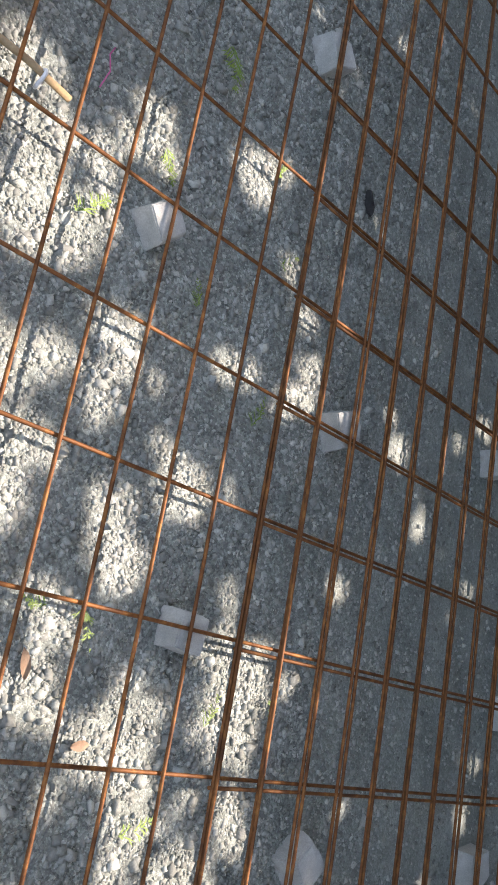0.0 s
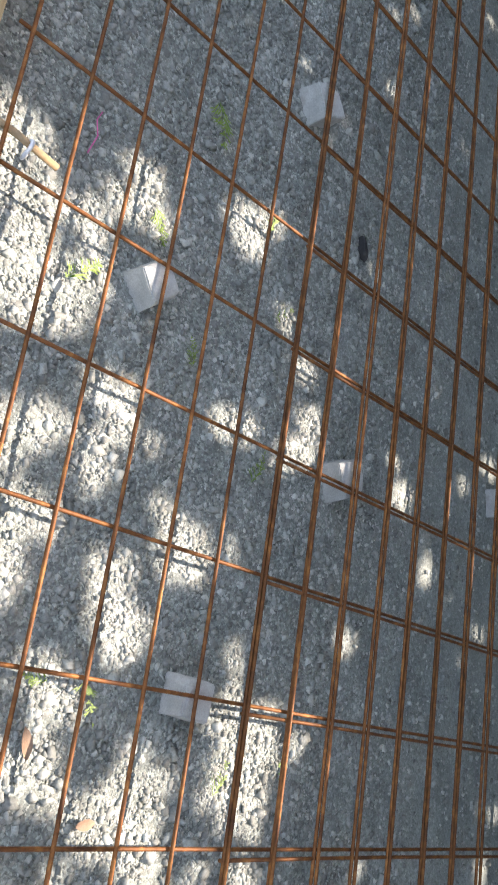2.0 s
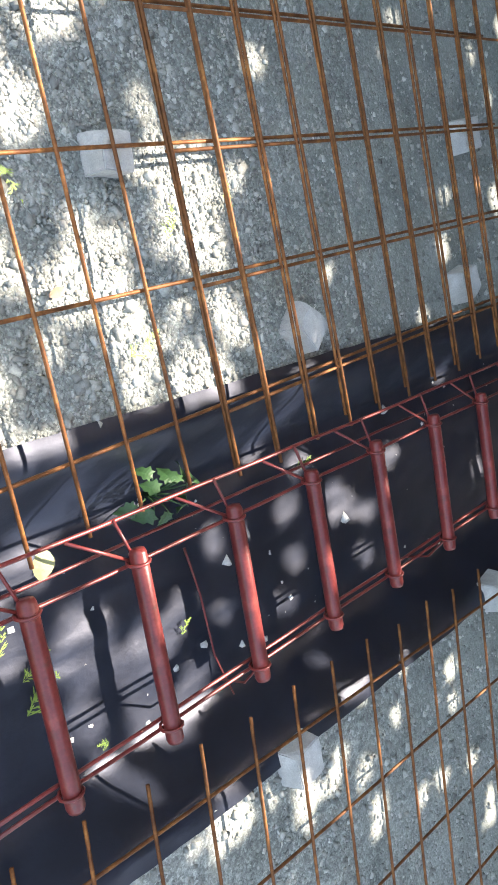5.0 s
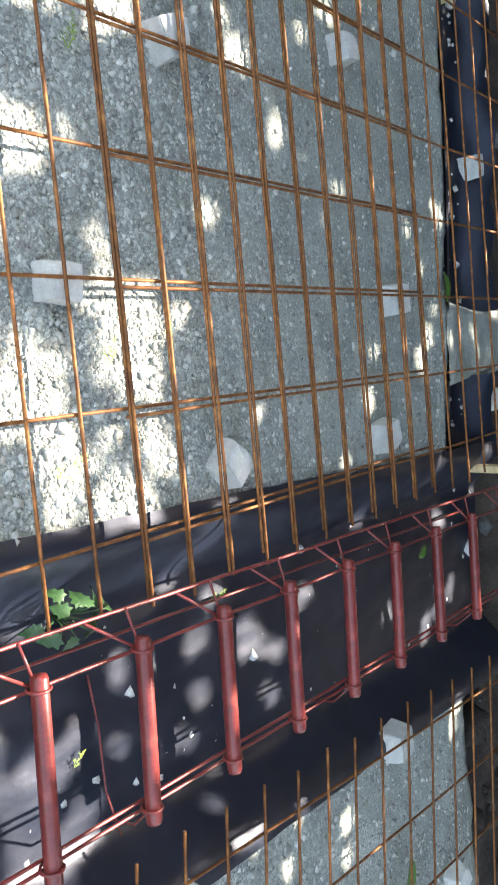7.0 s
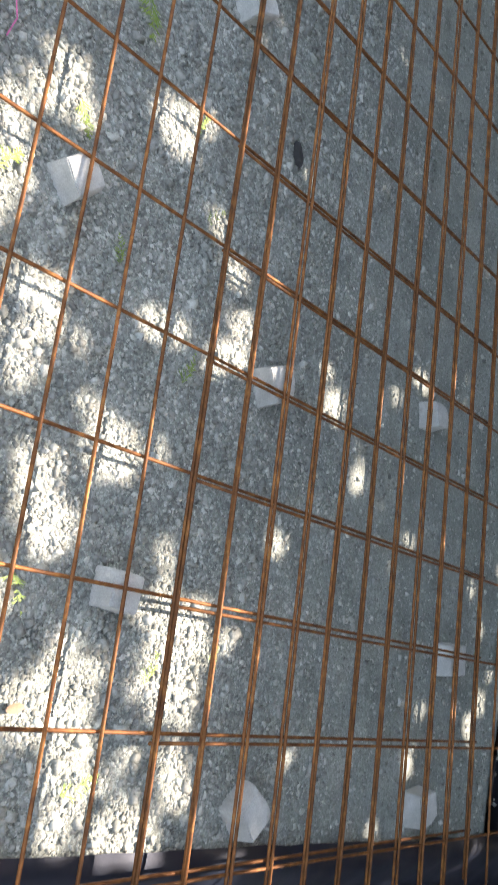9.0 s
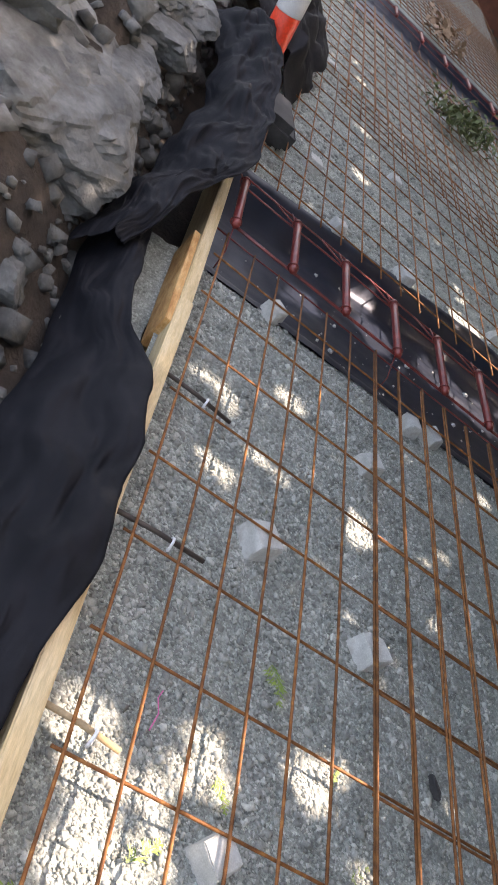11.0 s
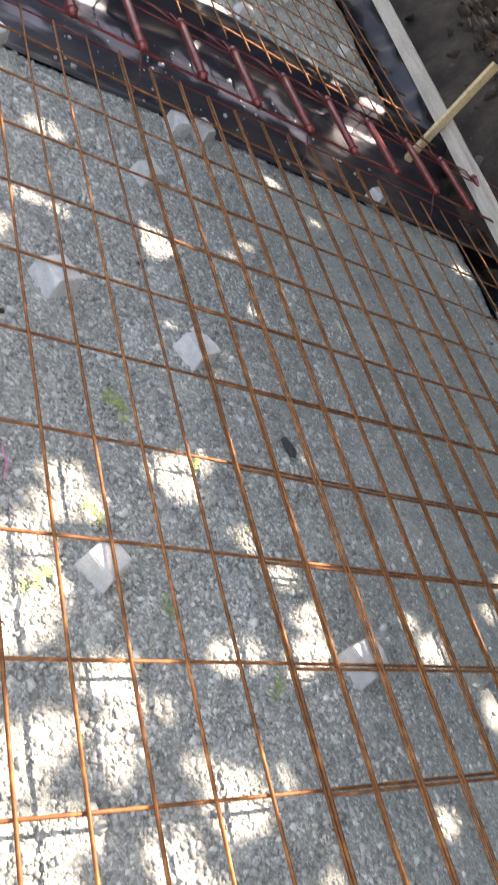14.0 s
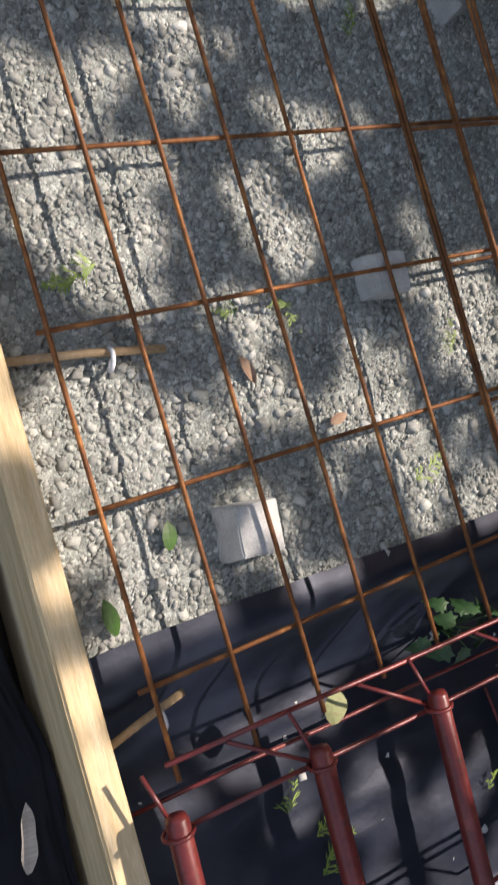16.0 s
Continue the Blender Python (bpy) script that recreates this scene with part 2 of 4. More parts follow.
def edge_x(y):
    """The slab's far long side, past which the perimeter trench begins."""
    return 1.905 + 0.15 * max(0.0, min(y, 0.65)) + 0.074 * (max(0.65, min(y, 3.5)) - 0.65) + 0.125 * max(0.0, min(y, 10.0) - 3.5) + 0.06 * max(0.0, y - 10.0)


def path_left(y):
    return 5.2 - 0.05 * (min(y, 26.0) - 11.0)


def path_z(y):
    return 1.08 + 0.042 * (max(10.0, min(y, 34.0)) - 12.5)


def ground_z(x, y):
    e = edge_x(y)
    bumps = fbm(x, y, 3.0, 2.0)
    z = -0.13 + 0.01 * bumps
    # dug bank beside the formwork board
    left = smooth(-0.22, -0.62, x) * smooth(1.0, 2.6, y)
    z += left * (0.34 + 0.14 * smooth(3, 6, y) + 0.10 * bumps)
    # cut bank behind the perimeter trench, and the rising yard past it
    right = smooth(e + 0.50, e + 0.72, x + 0.06 * bumps)
    z += right * (0.44 + 0.07 * bumps + 0.02 * fbm(x, y, 14.0, 6.0))
    z += smooth(e + 0.9, e + 2.4, x) * (0.06 + 0.05 * max(0.0, min(y, 30.0) - 6.0) + 0.05 * bumps)
    # spoil heaped against the climbing path
    climb = smooth(path_left(y) - 0.9, path_left(y) - 0.05, x) * smooth(8.5, 11.5, y)
    z += climb * (path_z(y) - 0.07 + 0.05 * bumps * smooth(path_left(y), path_left(y) - 0.3, x) - z)
    z += smooth(SLAB_END + 0.3, SLAB_END + 1.0, y) * 0.35 * (1 - right) * (1 - left)
    return z


def axis(stops):
    out = []
    for a, b, step in stops:
        out += list(np.arange(a, b, step))
    return out + [stops[-1][1]]


gx = axis(((-900, -100, 200), (-100, -10, 15), (-10, -2, 1), (-2, -0.1, 0.06), (-0.1, 2.0, 0.3), (2.0, 5.5, 0.07), (5.5, 12, 0.5), (12, 100, 11), (100, 900, 200)))
gy = axis(((-900, -100, 200), (-100, -10, 15), (-10, -2, 1), (-2, 9, 0.11), (9, 22, 0.25), (22, 60, 4), (60, 900, 120)))
ground = part("ground", sheet("ground", gx, gy, lambda x, y: (x, y, ground_z(x, y))), SOIL)
tagged(ground, "dark excavated soil with stones around the slab", "ground", kind="structure")


def pad(lo, hi, step):
    """A compacted gravel pad whose edges slump towards the trenches."""
    us = np.linspace(0, 1, int(2.1 / step))
    rims = [0.003 * k / (hi(0) - lo(0)) for k in range(8)]
    vs = sorted(rims + [1 - r for r in rims] + list(np.linspace(0.01, 0.99, int((hi(0) - lo(0)) / step))))

    def f(u, v):
        ym = lo(1) + v * (hi(1) - lo(1))
        x0, x1 = -0.075, edge_x(ym) + 0.03 * fbm(ym, 3, 5, 9)
        x = x0 + u * (x1 - x0)
        span = hi(x) - lo(x)
        y = lo(x) + v * span + 0.015 * fbm(x, lo(0), 4, 5) * (1 - 2 * v)
        z = PAD_Z + 0.006 * fbm(x, y, 5, 1) + 0.003 * fbm(x, y, 30, 1)
        rim = min(v * span, (1 - v) * span, (1 - u) * (x1 - x0))
        z -= 0.14 * (1 - smooth(0.0, 0.014, rim))
        return x, y, z
    ob = part("gravel_pad", sheet("gravel_pad", us, vs, f), GRIT)
    return tagged(ob, "compacted grey crushed gravel pad under the steel mesh", "gravel pad", kind="structure")


pad(lambda x: -3.2, south_lo, 0.03)
pad(south_hi, north_lo, 0.02)
pad(north_hi, lambda x: 7.41, 0.05)
pad(lambda x: 9.09, lambda x: SLAB_END, 0.12)


def gravel(name, x0, x1, y0, y1, count, size, label, keep=None, seed=1):
    """Loose stones, half sunk in the fines, as one joined heap."""
    rng = np.random.default_rng(seed)
    ico = np.array([(-1, -1, -1), (1, -1, -1), (1, 1, -1), (-1, 1, -1), (-0.7, -0.7, 0.9), (0.7, -0.7, 0.9), (0.7, 0.7, 0.9), (-0.7, 0.7, 0.9)])
    tri = np.array([(0, 2, 1), (0, 3, 2), (4, 5, 6), (4, 6, 7), (0, 1, 5), (0, 5, 4), (1, 2, 6), (1, 6, 5), (2, 3, 7), (2, 7, 6), (3, 0, 4), (3, 4, 7)])
    x, y = rng.uniform(x0, x1, count), rng.uniform(y0, y1, count)
    if keep:
        k = np.array([keep(a, b) for a, b in zip(x, y)]) > rng.random(count)
        x, y = x[k], y[k]
    n = len(x)
    s = size * np.minimum(np.exp(rng.normal(0, 0.52, n)), 3.0)
    co = ico[None] * rng.uniform(0.3, 1.2, (n, 8, 3))
    co *= (s[:, None] * np.stack([rng.uniform(0.8, 1.4, n), rng.uniform(0.7, 1.1, n), rng.uniform(0.4, 0.75, n)], 1))[:, None]
    for i, j in ((1, 2), (0, 1)):
        w = rng.uniform(-0.6, 0.6, n) if i == 1 else rng.uniform(0, 6.28, n)
        c, sn = np.cos(w)[:, None], np.sin(w)[:, None]
        a, b = co[:, :, i].copy(), co[:, :, j].copy()
        co[:, :, i], co[:, :, j] = a * c - b * sn, a * sn + b * c
    z = np.array([PAD_Z + 0.006 * fbm(a, b, 5, 1) for a, b in zip(x, y)]) + s * rng.uniform(-0.22, 0.30, n)
    co += np.stack([x, y, z], 1)[:, None]
    faces = (tri[None] + 8 * np.arange(n)[:, None, None]).reshape(-1, 3)
    ob = part(name, from_arrays(name, co.reshape(-1, 3), faces), STONE)
    return tagged(ob, label, "gravel", kind="stuff")


def coarse(x, y):
    """Coarser stones lie near the formwork; fines were raked over the rest."""
    return max(0.22, min(1.0, 1.05 - 0.85 * smooth(0.6, 1.3, x - 0.12 * smooth(0.8, 1.6, y) + 0.18 * fbm(x, y, 2.5, 4)) + 0.2 * fbm(x, y, 5, 7)))


def on_pad(x, y):
    return 1.0 if south_hi(x) + 0.02 < y < north_lo(x) - 0.02 and x < edge_x(y) - 0.03 else 0.0


gravel("gravel", -0.04, 2.1, -0.05, 2.6, 200000, 0.0024, "loose angular grey crushed stones on the pad", lambda x, y: coarse(x, y) * on_pad(x, y), 1)
gravel("gravel", -0.04, 2.1, -0.05, 2.6, 42000, 0.0037, "larger loose grey stones on the pad", lambda x, y: coarse(x, y) ** 1.8 * on_pad(x, y), 2)
gravel("gravel", 0.0, 1.85, -1.7, -0.53, 11000, 0.0034, "small loose grey stones beside the lined trench", lambda x, y: 1.0 if y < south_lo(x) - 0.012 else 0.0, 3)
gravel("gravel", -0.04, 2.2, 3.3, 7.6, 24000, 0.0052, "loose grey crushed stones on the far pad", lambda x, y: 1.0 if y > north_hi(x) + 0.02 else 0.0, 4)


# ---- lined trenches ----
def liner(lo, hi, deep, past=0.42):
    us = np.linspace(0, 1, 120)
    vs = np.linspace(0, 1, 56)

    def f(u, v):
        x = -0.06 + u * (edge_x(hi(1)) + past)
        y0, y1 = lo(x), hi(x)
        lip = 0.026 + 0.006 * fbm(x, 1 if v > 0.5 else 2, 3, 6)
        y = y0 - lip + v * (y1 - y0 + 2 * lip)
        side = min(y - y0, y1 - y)
        z = PAD_Z + 0.009 - (deep - 0.003) * smooth(0.0, 0.13, side + 0.012 * fbm(x, y, 4, 3))
        crease = abs(fbm(x * 0.6, y * 2.4, 5, 11, 3))
        z += 0.007 * crease * smooth(0.02, 0.12, side) + 0.003 * fbm(x, y, 14, 8)
        return x, y, z
    ob = part("trench_liner", sheet("trench_liner", us, vs, f, thick=0.0), POLY)
    return tagged(ob, "wrinkled black polythene sheet lining the footing trench", "plastic sheet")


liner(south_lo, south_hi, 0.10)
liner(north_lo, north_hi, 0.13)
liner(lambda x: 7.4, lambda x: 9.1, 0.10, 0.0)


# ---- steel mesh ----
def bar_mesh(length, sag, seed):
    n = max(3, int(length / 0.2))
    pts = []
    for i in range(n + 1):
        s = i / n
        pts.append((length * s, 0.0025 * sag * noise.noise((s * length * 1.3, seed, 0)), 0.002 * sag * noise.noise((s * length * 1.7, seed, 5))))
    return tube("bar", pts, 0.0031, 7)


def drift(v, start, rate):
    """Sheets are laid by hand: past a point the bars creep away from the even pitch."""
    return v + rate * max(0.0, v - start)


def mesh_sheet(x0, x1, y0, y1, row0, first, m=Matrix(), z=MESH_Z, pitch=0.1, row=0.2, seed=0, creep=(9, 0), climb=(9, 0), sway=0.0):
    """Welded steel fabric: long bars at 100 mm along y, cross bars at 200 mm along x below them."""
    s = empty("steel_mesh", m, "rusty welded steel reinforcing mesh propped over the gravel", "reinforcing mesh", "mesh sheets")
    rng = random.Random(seed)
    longs = [bar_mesh(y1 - y0, 1, seed + k) for k in range(4)]
    crosses = [bar_mesh(x1 - x0, 1, seed + 10 + k) for k in range(4)]
    n = 0
    while drift(first + n * pitch, *creep) <= x1 - 0.015:
        o = part("bar", longs[n % 4], RUST, s)
        x = first + n * pitch
        o.matrix_basis = pose(drift(x, *creep) + sway * math.cos(5.8 * x + 0.2) + rng.uniform(-0.0015, 0.0015), y0 + rng.uniform(-0.006, 0.006), z + 0.0035, rng.choice((0, 90, 180)) if n > 2 else 0, 0, 90)
        n += 1
    k = 0
    while drift(row0 + k * row, *climb) <= y1 - 0.01:
        o = part("bar", crosses[k % 4], RUST, s)
        o.matrix_basis = pose(x0 + rng.uniform(-0.006, 0.006), drift(row0 + k * row, *climb) + rng.uniform(-0.002, 0.002), z - 0.0035, 0, 0, 0)
        k += 1
    return s


mesh_sheet(-0.01, 1.685, -0.105, 2.66, 0.0, 0.0, seed=1, creep=(1.0, 0.095), climb=(1.12, 0.09), sway=0.008)
mesh_sheet(0.59, 2.5, -0.12, 2.66, -0.012, 0.6, pose(0, 0, 0.0066), seed=2, creep=(1.0, 0.095), climb=(1.12, 0.09), sway=0.008)
mesh_sheet(-0.03, 2.2, -3.0, 0.10, -2.99, 0.02, pose(0.035, -0.546, 0, 0, 0, -6.2), pitch=0.1115, seed=3, creep=(1.2, 0.18))
mesh_sheet(-0.03, 2.32, 3.2, 5.2, 3.3, 0.03, seed=4)
mesh_sheet(0.35, 2.52, 4.72, 7.75, 4.77, 0.39, pose(0, 0, 0.008), seed=5)
mesh_sheet(-0.03, 1.3, 5.1, 7.75, 5.2, 0.0, pose(0, 0, 0.004), seed=6)
mesh_sheet(0.0, 2.9, 8.9, 12.6, 9.0, 0.03, seed=7)
mesh_sheet(0.2, 3.1, 9.0, 12.9, 9.12, 0.22, pose(0, 0, 0.012), seed=9)
mesh_sheet(0.1, 3.0, 11.6, 16.4, 11.7, 0.08, pose(0, 0, 0.008), seed=8)


# ---- concrete spacer blocks ----
def spacer(x, y, turn, sx=0.09, sy=0.085, sz=0.06, top=MESH_Z - 0.008, tilt=(0, 0), seed=0):
    bm = beam(sx, sy, sz, 0.0022, 0.002, 3, seed)
    chip = Vector((math.cos(seed * 2.4), math.sin(seed * 2.4), 0.7)).normalized()
    for v in bm.verts:
        k = 0.5 + v.co.z / sz
        v.co.x *= 1.08 - 0.2 * k
        v.co.y *= 1.06 - 0.14 * k
        over = v.co.dot(chip) - 0.56 * sx
        if over > 0:
            v.co -= chip * over * 0.8
    ob = part("concrete_block", bm, CONC)
    ob.matrix_world = pose(x, y, top - sz / 2, tilt[0], tilt[1], turn)
    return tagged(ob, "pale cast concrete spacer block under the steel mesh", "concrete block", "spacer blocks")


BLOCKS = ((0.195, 0.123, -6), (0.51, 0.398, -6), (0.302, 0.979, 42), (0.616, 1.538, 32), (0.299, 1.641, 30), (0.811, 0.824, 25), (0.61, 2.152, 27), (0.227, 2.518, 50), (0.876, 0.073, 40),
          (1.587, 0.383, 5), (1.487, 0.053, 10), (1.42, 0.95, 10), (0.778, 2.483, 15), (0.87, 2.51, 40), (0.637, -0.672, 3), (1.432, -0.704, 5), (1.711, -1.213, 20),
          (1.66, 2.62, 30), (0.44, 3.42, 20), (0.282, 3.815, 10), (0.795, 3.5, 20), (0.762, 4.45, 5), (1.373, 3.68, 0), (1.79, 4.205, 30), (2.06, 3.93, 12), (0.289, 5.336, 10))
for i, (x, y, a) in enumerate(BLOCKS):
    big = 1.0 + 0.12 * math.sin(i * 5.1)
    spacer(x, y, a, 0.070 * big, 0.068 * big, 0.060, seed=i, tilt=(2 * math.sin(i), 2 * math.cos(i * 1.7)))


# ---- reinforcement cages ----
def cage(x0, count, y0, y1, z, m=Matrix(), gap=0.2, grow=0.0):
    c = empty("reinforcement_cage", m, "red oxide coated steel reinforcement cage over the black sheet", "steel cage", "trench cages")
    rod = tube("rod", [(0, y0, 0), (0, y0 + 0.006, 0), (0, y1 - 0.006, 0), (0, y1, 0)], [0.0105, 0.0128, 0.0128, 0.0105], 14)
    ring = tube("tie_ring", [(0.016 * math.cos(a), 0.006 * math.sin(a * 0.5), 0.016 * math.sin(a)) for a in np.linspace(0, 2 * math.pi, 13)], 0.0024, 6)
    brace = tube("brace", [(0, 0, 0), (-0.1, 0.062, -0.003)], 0.0025, 6)
    brace3 = tube("brace", [(0, 0, 0), (-0.022, 0.066, -0.003)], 0.0025, 6)
    brace2 = tube("brace", [(0, 0, 0), (0.02, -0.05, -0.06), (0.025, -0.06, -0.12)], 0.0022, 6)
    for i in range(count):
        x = x0 + gap * i + grow * i * i + 0.003 * math.sin(i * 2.3)
        r = part("rod", rod, OXIDE, c)
        r.matrix_basis = pose(x, 0, z, 0, 0, 0.6 * math.sin(i * 1.7) * (1 if y1 < 2 else 0.05))
        for y in (y0 + 0.022, y1 - 0.022):
            part("tie_ring", ring, OXIDE, r).matrix_basis = pose(0, y, -0.002, 8, 0, 12)
        if i:
            part("brace", brace, OXIDE, c).matrix_basis = pose(x, y1 - 0.02, z - 0.008)
        part("brace", brace3, OXIDE, c).matrix_basis = pose(x, y1 - 0.02, z - 0.006)
        if i % 3 == 0:
            part("brace", brace2, OXIDE, c).matrix_basis = pose(x, y0 + 0.02, z - 0.008)
    for y, dz in ((y1 - 0.022, -0.014), (y1 + 0.045, -0.012), (y0 + 0.022, -0.014), (y0 + 0.035, -0.016), ((y0 + y1) / 2 + 0.1, -0.16)):
        pts = [(x0 + 0.006 + k * 0.15, y + 0.004 * noise.noise((k * 0.7, y, 3)), z + dz + 0.003 * noise.noise((k * 0.5, y, 8))) for k in range(int((count * gap + 0.2) / 0.15) + 1)]
        part("wire", tube("wire", pts, 0.003, 7), OXIDE, c)
    return c


cage(-0.025, 11, -0.285, 0.0, 0.14, pose(0, -0.111, 0, 0, 0, -2.6), 0.173, 0.0029)
cage(0.0, 12, 2.62, 2.95, 0.14, pose(0.09, 0, 0, 0, 0, 2.0), 0.215)
cage(0.22, 9, 7.92, 8.24, 0.14, Matrix(), 0.29)


# ---- formwork ----
board = part("formwork_board", beam(0.036, 2.75, 0.18, 0.003, 0.0015, 4), PINE)
board.matrix_world = pose(-0.06, 0.82, 0.004, 0, 0, -0.7)
tagged(board, "pale sawn pine formwork board edging the gravel", "timber board")
board = part("formwork_board", beam(0.034, 0.95, 0.16, 0.003, 0.002, 4, 2), PINE)
board.matrix_world = pose(-0.048, 2.68, 0.006, 0, 0, 0.5)
tagged(board, "pale sawn pine formwork board meeting the trench", "timber board")
peg = part("timber_offcut", beam(0.02, 0.5, 0.1, 0.0015, 0.001, 4, 3), PINE_DARK)
peg.matrix_world = pose(-0.073, 2.33, 0.026, -1.5, 2, 0.6)
tagged(peg, "knotty orange-brown pine offcut nailed behind the board", "timber offcut")


# ---- black membrane draped along the left bank ----
def lerp_rows(rows, t):
    for a, b in zip(rows, rows[1:]):
        if t <= b[0]:
            k = smooth(a[0], b[0], t)
            return [p + (q - p) * k for p, q in zip(a[1:], b[1:])]
    return list(rows[-1][1:])


def drape(rows, label, bulge, folds, seed, n=70, m=26, thick=0.003):
    """A cloth between an inner and an outer edge, each given by y, x, z, x, z."""
    def f(u, v):
        y = rows[0][0] + v * (rows[-1][0] - rows[0][0])
        xi, zi, xo, zo = lerp_rows(rows, y)
        x = xi + (xo - xi) * u
        z = zi + (zo - zi) * u + bulge * math.sin(math.pi * u)
        w = fbm(x * 2.0, y * 0.9, 4, seed, 3)
        z += 0.15 * folds * (1 - abs(noise.noise((y * 13 + u * 4, u * 11, seed)))) ** 4
        z += folds * (abs(w) + 0.4 * noise.noise((y * 9, u * 3, seed))) * (0.3 + math.sin(math.pi * u))
        x += folds * 0.8 * noise.noise((y * 5, u * 2, seed + 4))
        return x, y + 0.5 * folds * noise.noise((u * 6, y * 4, seed + 9)), z
    ob = part("membrane", sheet("membrane", np.linspace(0, 1, m), np.linspace(0, 1, n), f, thick=thick), FABRIC)
    return tagged(ob, label, "membrane", "membranes")


drape(((-0.6, -0.10, -0.02, -0.22, -0.10), (0.5, -0.098, -0.01, -0.22, -0.10), (0.95, -0.088, 0.085, -0.26, -0.06), (1.3, -0.05, 0.112, -0.27, -0.06), (1.55, -0.035, 0.112, -0.28, -0.07), (1.75, -0.055, 0.11, -0.27, -0.08), (2.0, -0.155, 0.08, -0.28, -0.08), (2.35, -0.185, 0.06, -0.31, -0.05), (2.6, -0.2, 0.04, -0.34, 0.02)),
      "dull black membrane slumped over the formwork board", 0.02, 0.04, 3, n=150, m=40)
drape(((2.25, -0.24, 0.08, -0.34, -0.02), (2.5, -0.16, 0.16, -0.31, 0.03), (2.8, -0.05, 0.21, -0.27, 0.06), (3.2, -0.03, 0.26, -0.25, 0.10), (3.6, -0.08, 0.30, -0.27, 0.16), (3.95, -0.19, 0.32, -0.38, 0.18)),
      "black membrane flap thrown over the bank beside the traffic post", 0.03, 0.05, 12, n=130, m=56)
drape(((4.12, 0.10, 0.04, -0.3, 0.3), (4.4, 0.14, 0.06, -0.42, 0.38), (4.9, 0.22, 0.12, -0.5, 0.4), (5.4, 0.12, 0.16, -0.56, 0.42), (6.2, -0.1, 0.15, -0.62, 0.44), (7.4, -0.14, 0.12, -0.7, 0.46)),
      "crumpled black membrane heaped behind the traffic post", 0.05, 0.1, 21)


# ---- rocks ----
def rock(x, y, z, sx, sy, sz, turn, seed, label="rough grey rock in the dug bank", sub=4):
    bm = bmesh.new()
    bmesh.ops.create_icosphere(bm, subdivisions=sub, radius=1)
    rng = random.Random(seed * 13 + 5)
    planes = [(Vector((rng.gauss(0, 1), rng.gauss(0, 1), rng.gauss(0, 0.8))).normalized(), rng.uniform(0.62, 0.95)) for _ in range(15)] + [(Vector((0.1, 0.05, 1)).normalized(), 0.7)]
    for v in bm.verts:
        p = v.co.normalized()
        r = min([1.15] + [h / p.dot(n) for n, h in planes if p.dot(n) > 0.05])
        r *= 1 + 0.07 * noise.noise(p * 2.6 + Vector((0, seed, 0))) + 0.05 * noise.noise(p * 7 + Vector((0, seed, 3))) + 0.03 * noise.noise(p * 17 + Vector((seed, 0, 3)))
        r -= 0.05 * max(0.0, 0.16 - abs(noise.noise(p * 2.2 + Vector((seed, 2, 0))))) / 0.16
        v.co = Vector((p.x * r * sx, p.y * r * sy, p.z * r * sz)) * 1.12
    ob = part("rock", bm, ROCK)
    ob.matrix_world = pose(x, y, z, 4 * math.sin(seed), 6 * math.cos(seed), turn)
    return tagged(ob, label, "rock", "bank rocks")


rock(-0.60, 2.55, 0.13, 0.25, 0.42, 0.14, -10, 1, "large flat-topped grey rock in the dug bank", 5)
rock(-0.64, 3.75, 0.20, 0.24, 0.34, 0.10, 12, 2, "broad grey rock slab in the dug bank", 5)
rock(-0.74, 4.8, 0.28, 0.28, 0.45, 0.10, -8, 3, "broad grey rock slab in the dug bank", 5)
rock(-0.85, 6.2, 0.34, 0.36, 0.6, 0.13, 20, 4, "pale grey rock in the dug bank")
rock(-0.43, 2.0, -0.04, 0.07, 0.10, 0.08, 30, 5)
rock(-0.50, 1.72, -0.06, 0.09, 0.10, 0.08, 5, 6)
rock(-0.44, 1.40, -0.10, 0.07, 0.09, 0.05, 60, 7)
rock(-0.95, 2.9, 0.22, 0.25, 0.4, 0.15, 33, 18)
rock(-0.44, 2.98, 0.10, 0.07, 0.09, 0.05, 80, 19)
rock(-1.35, 3.1, 0.3, 0.35, 0.5, 0.2, 40, 8)
rock(-0.55, 3.3, 0.12, 0.08, 0.11, 0.06, 10, 9)
rock(-0.50, 3.05, 0.12, 0.14, 0.16, 0.07, 25, 41)
rock(-0.47, 3.45, 0.15, 0.13, 0.17, 0.07, -15, 42)
rock(-0.42, 2.45, 0.04, 0.09, 0.14, 0.07, 50, 43)
rock(-0.46, 4.25, 0.19, 0.12, 0.2, 0.08, 20, 44)
rock(-0.44, 3.85, 0.15, 0.10, 0.14, 0.07, -25, 45)
rock(-0.52, 4.75, 0.24, 0.14, 0.2, 0.08, 35, 46)
rock(-0.60, 4.35, 0.22, 0.09, 0.13, 0.07, 70, 10)


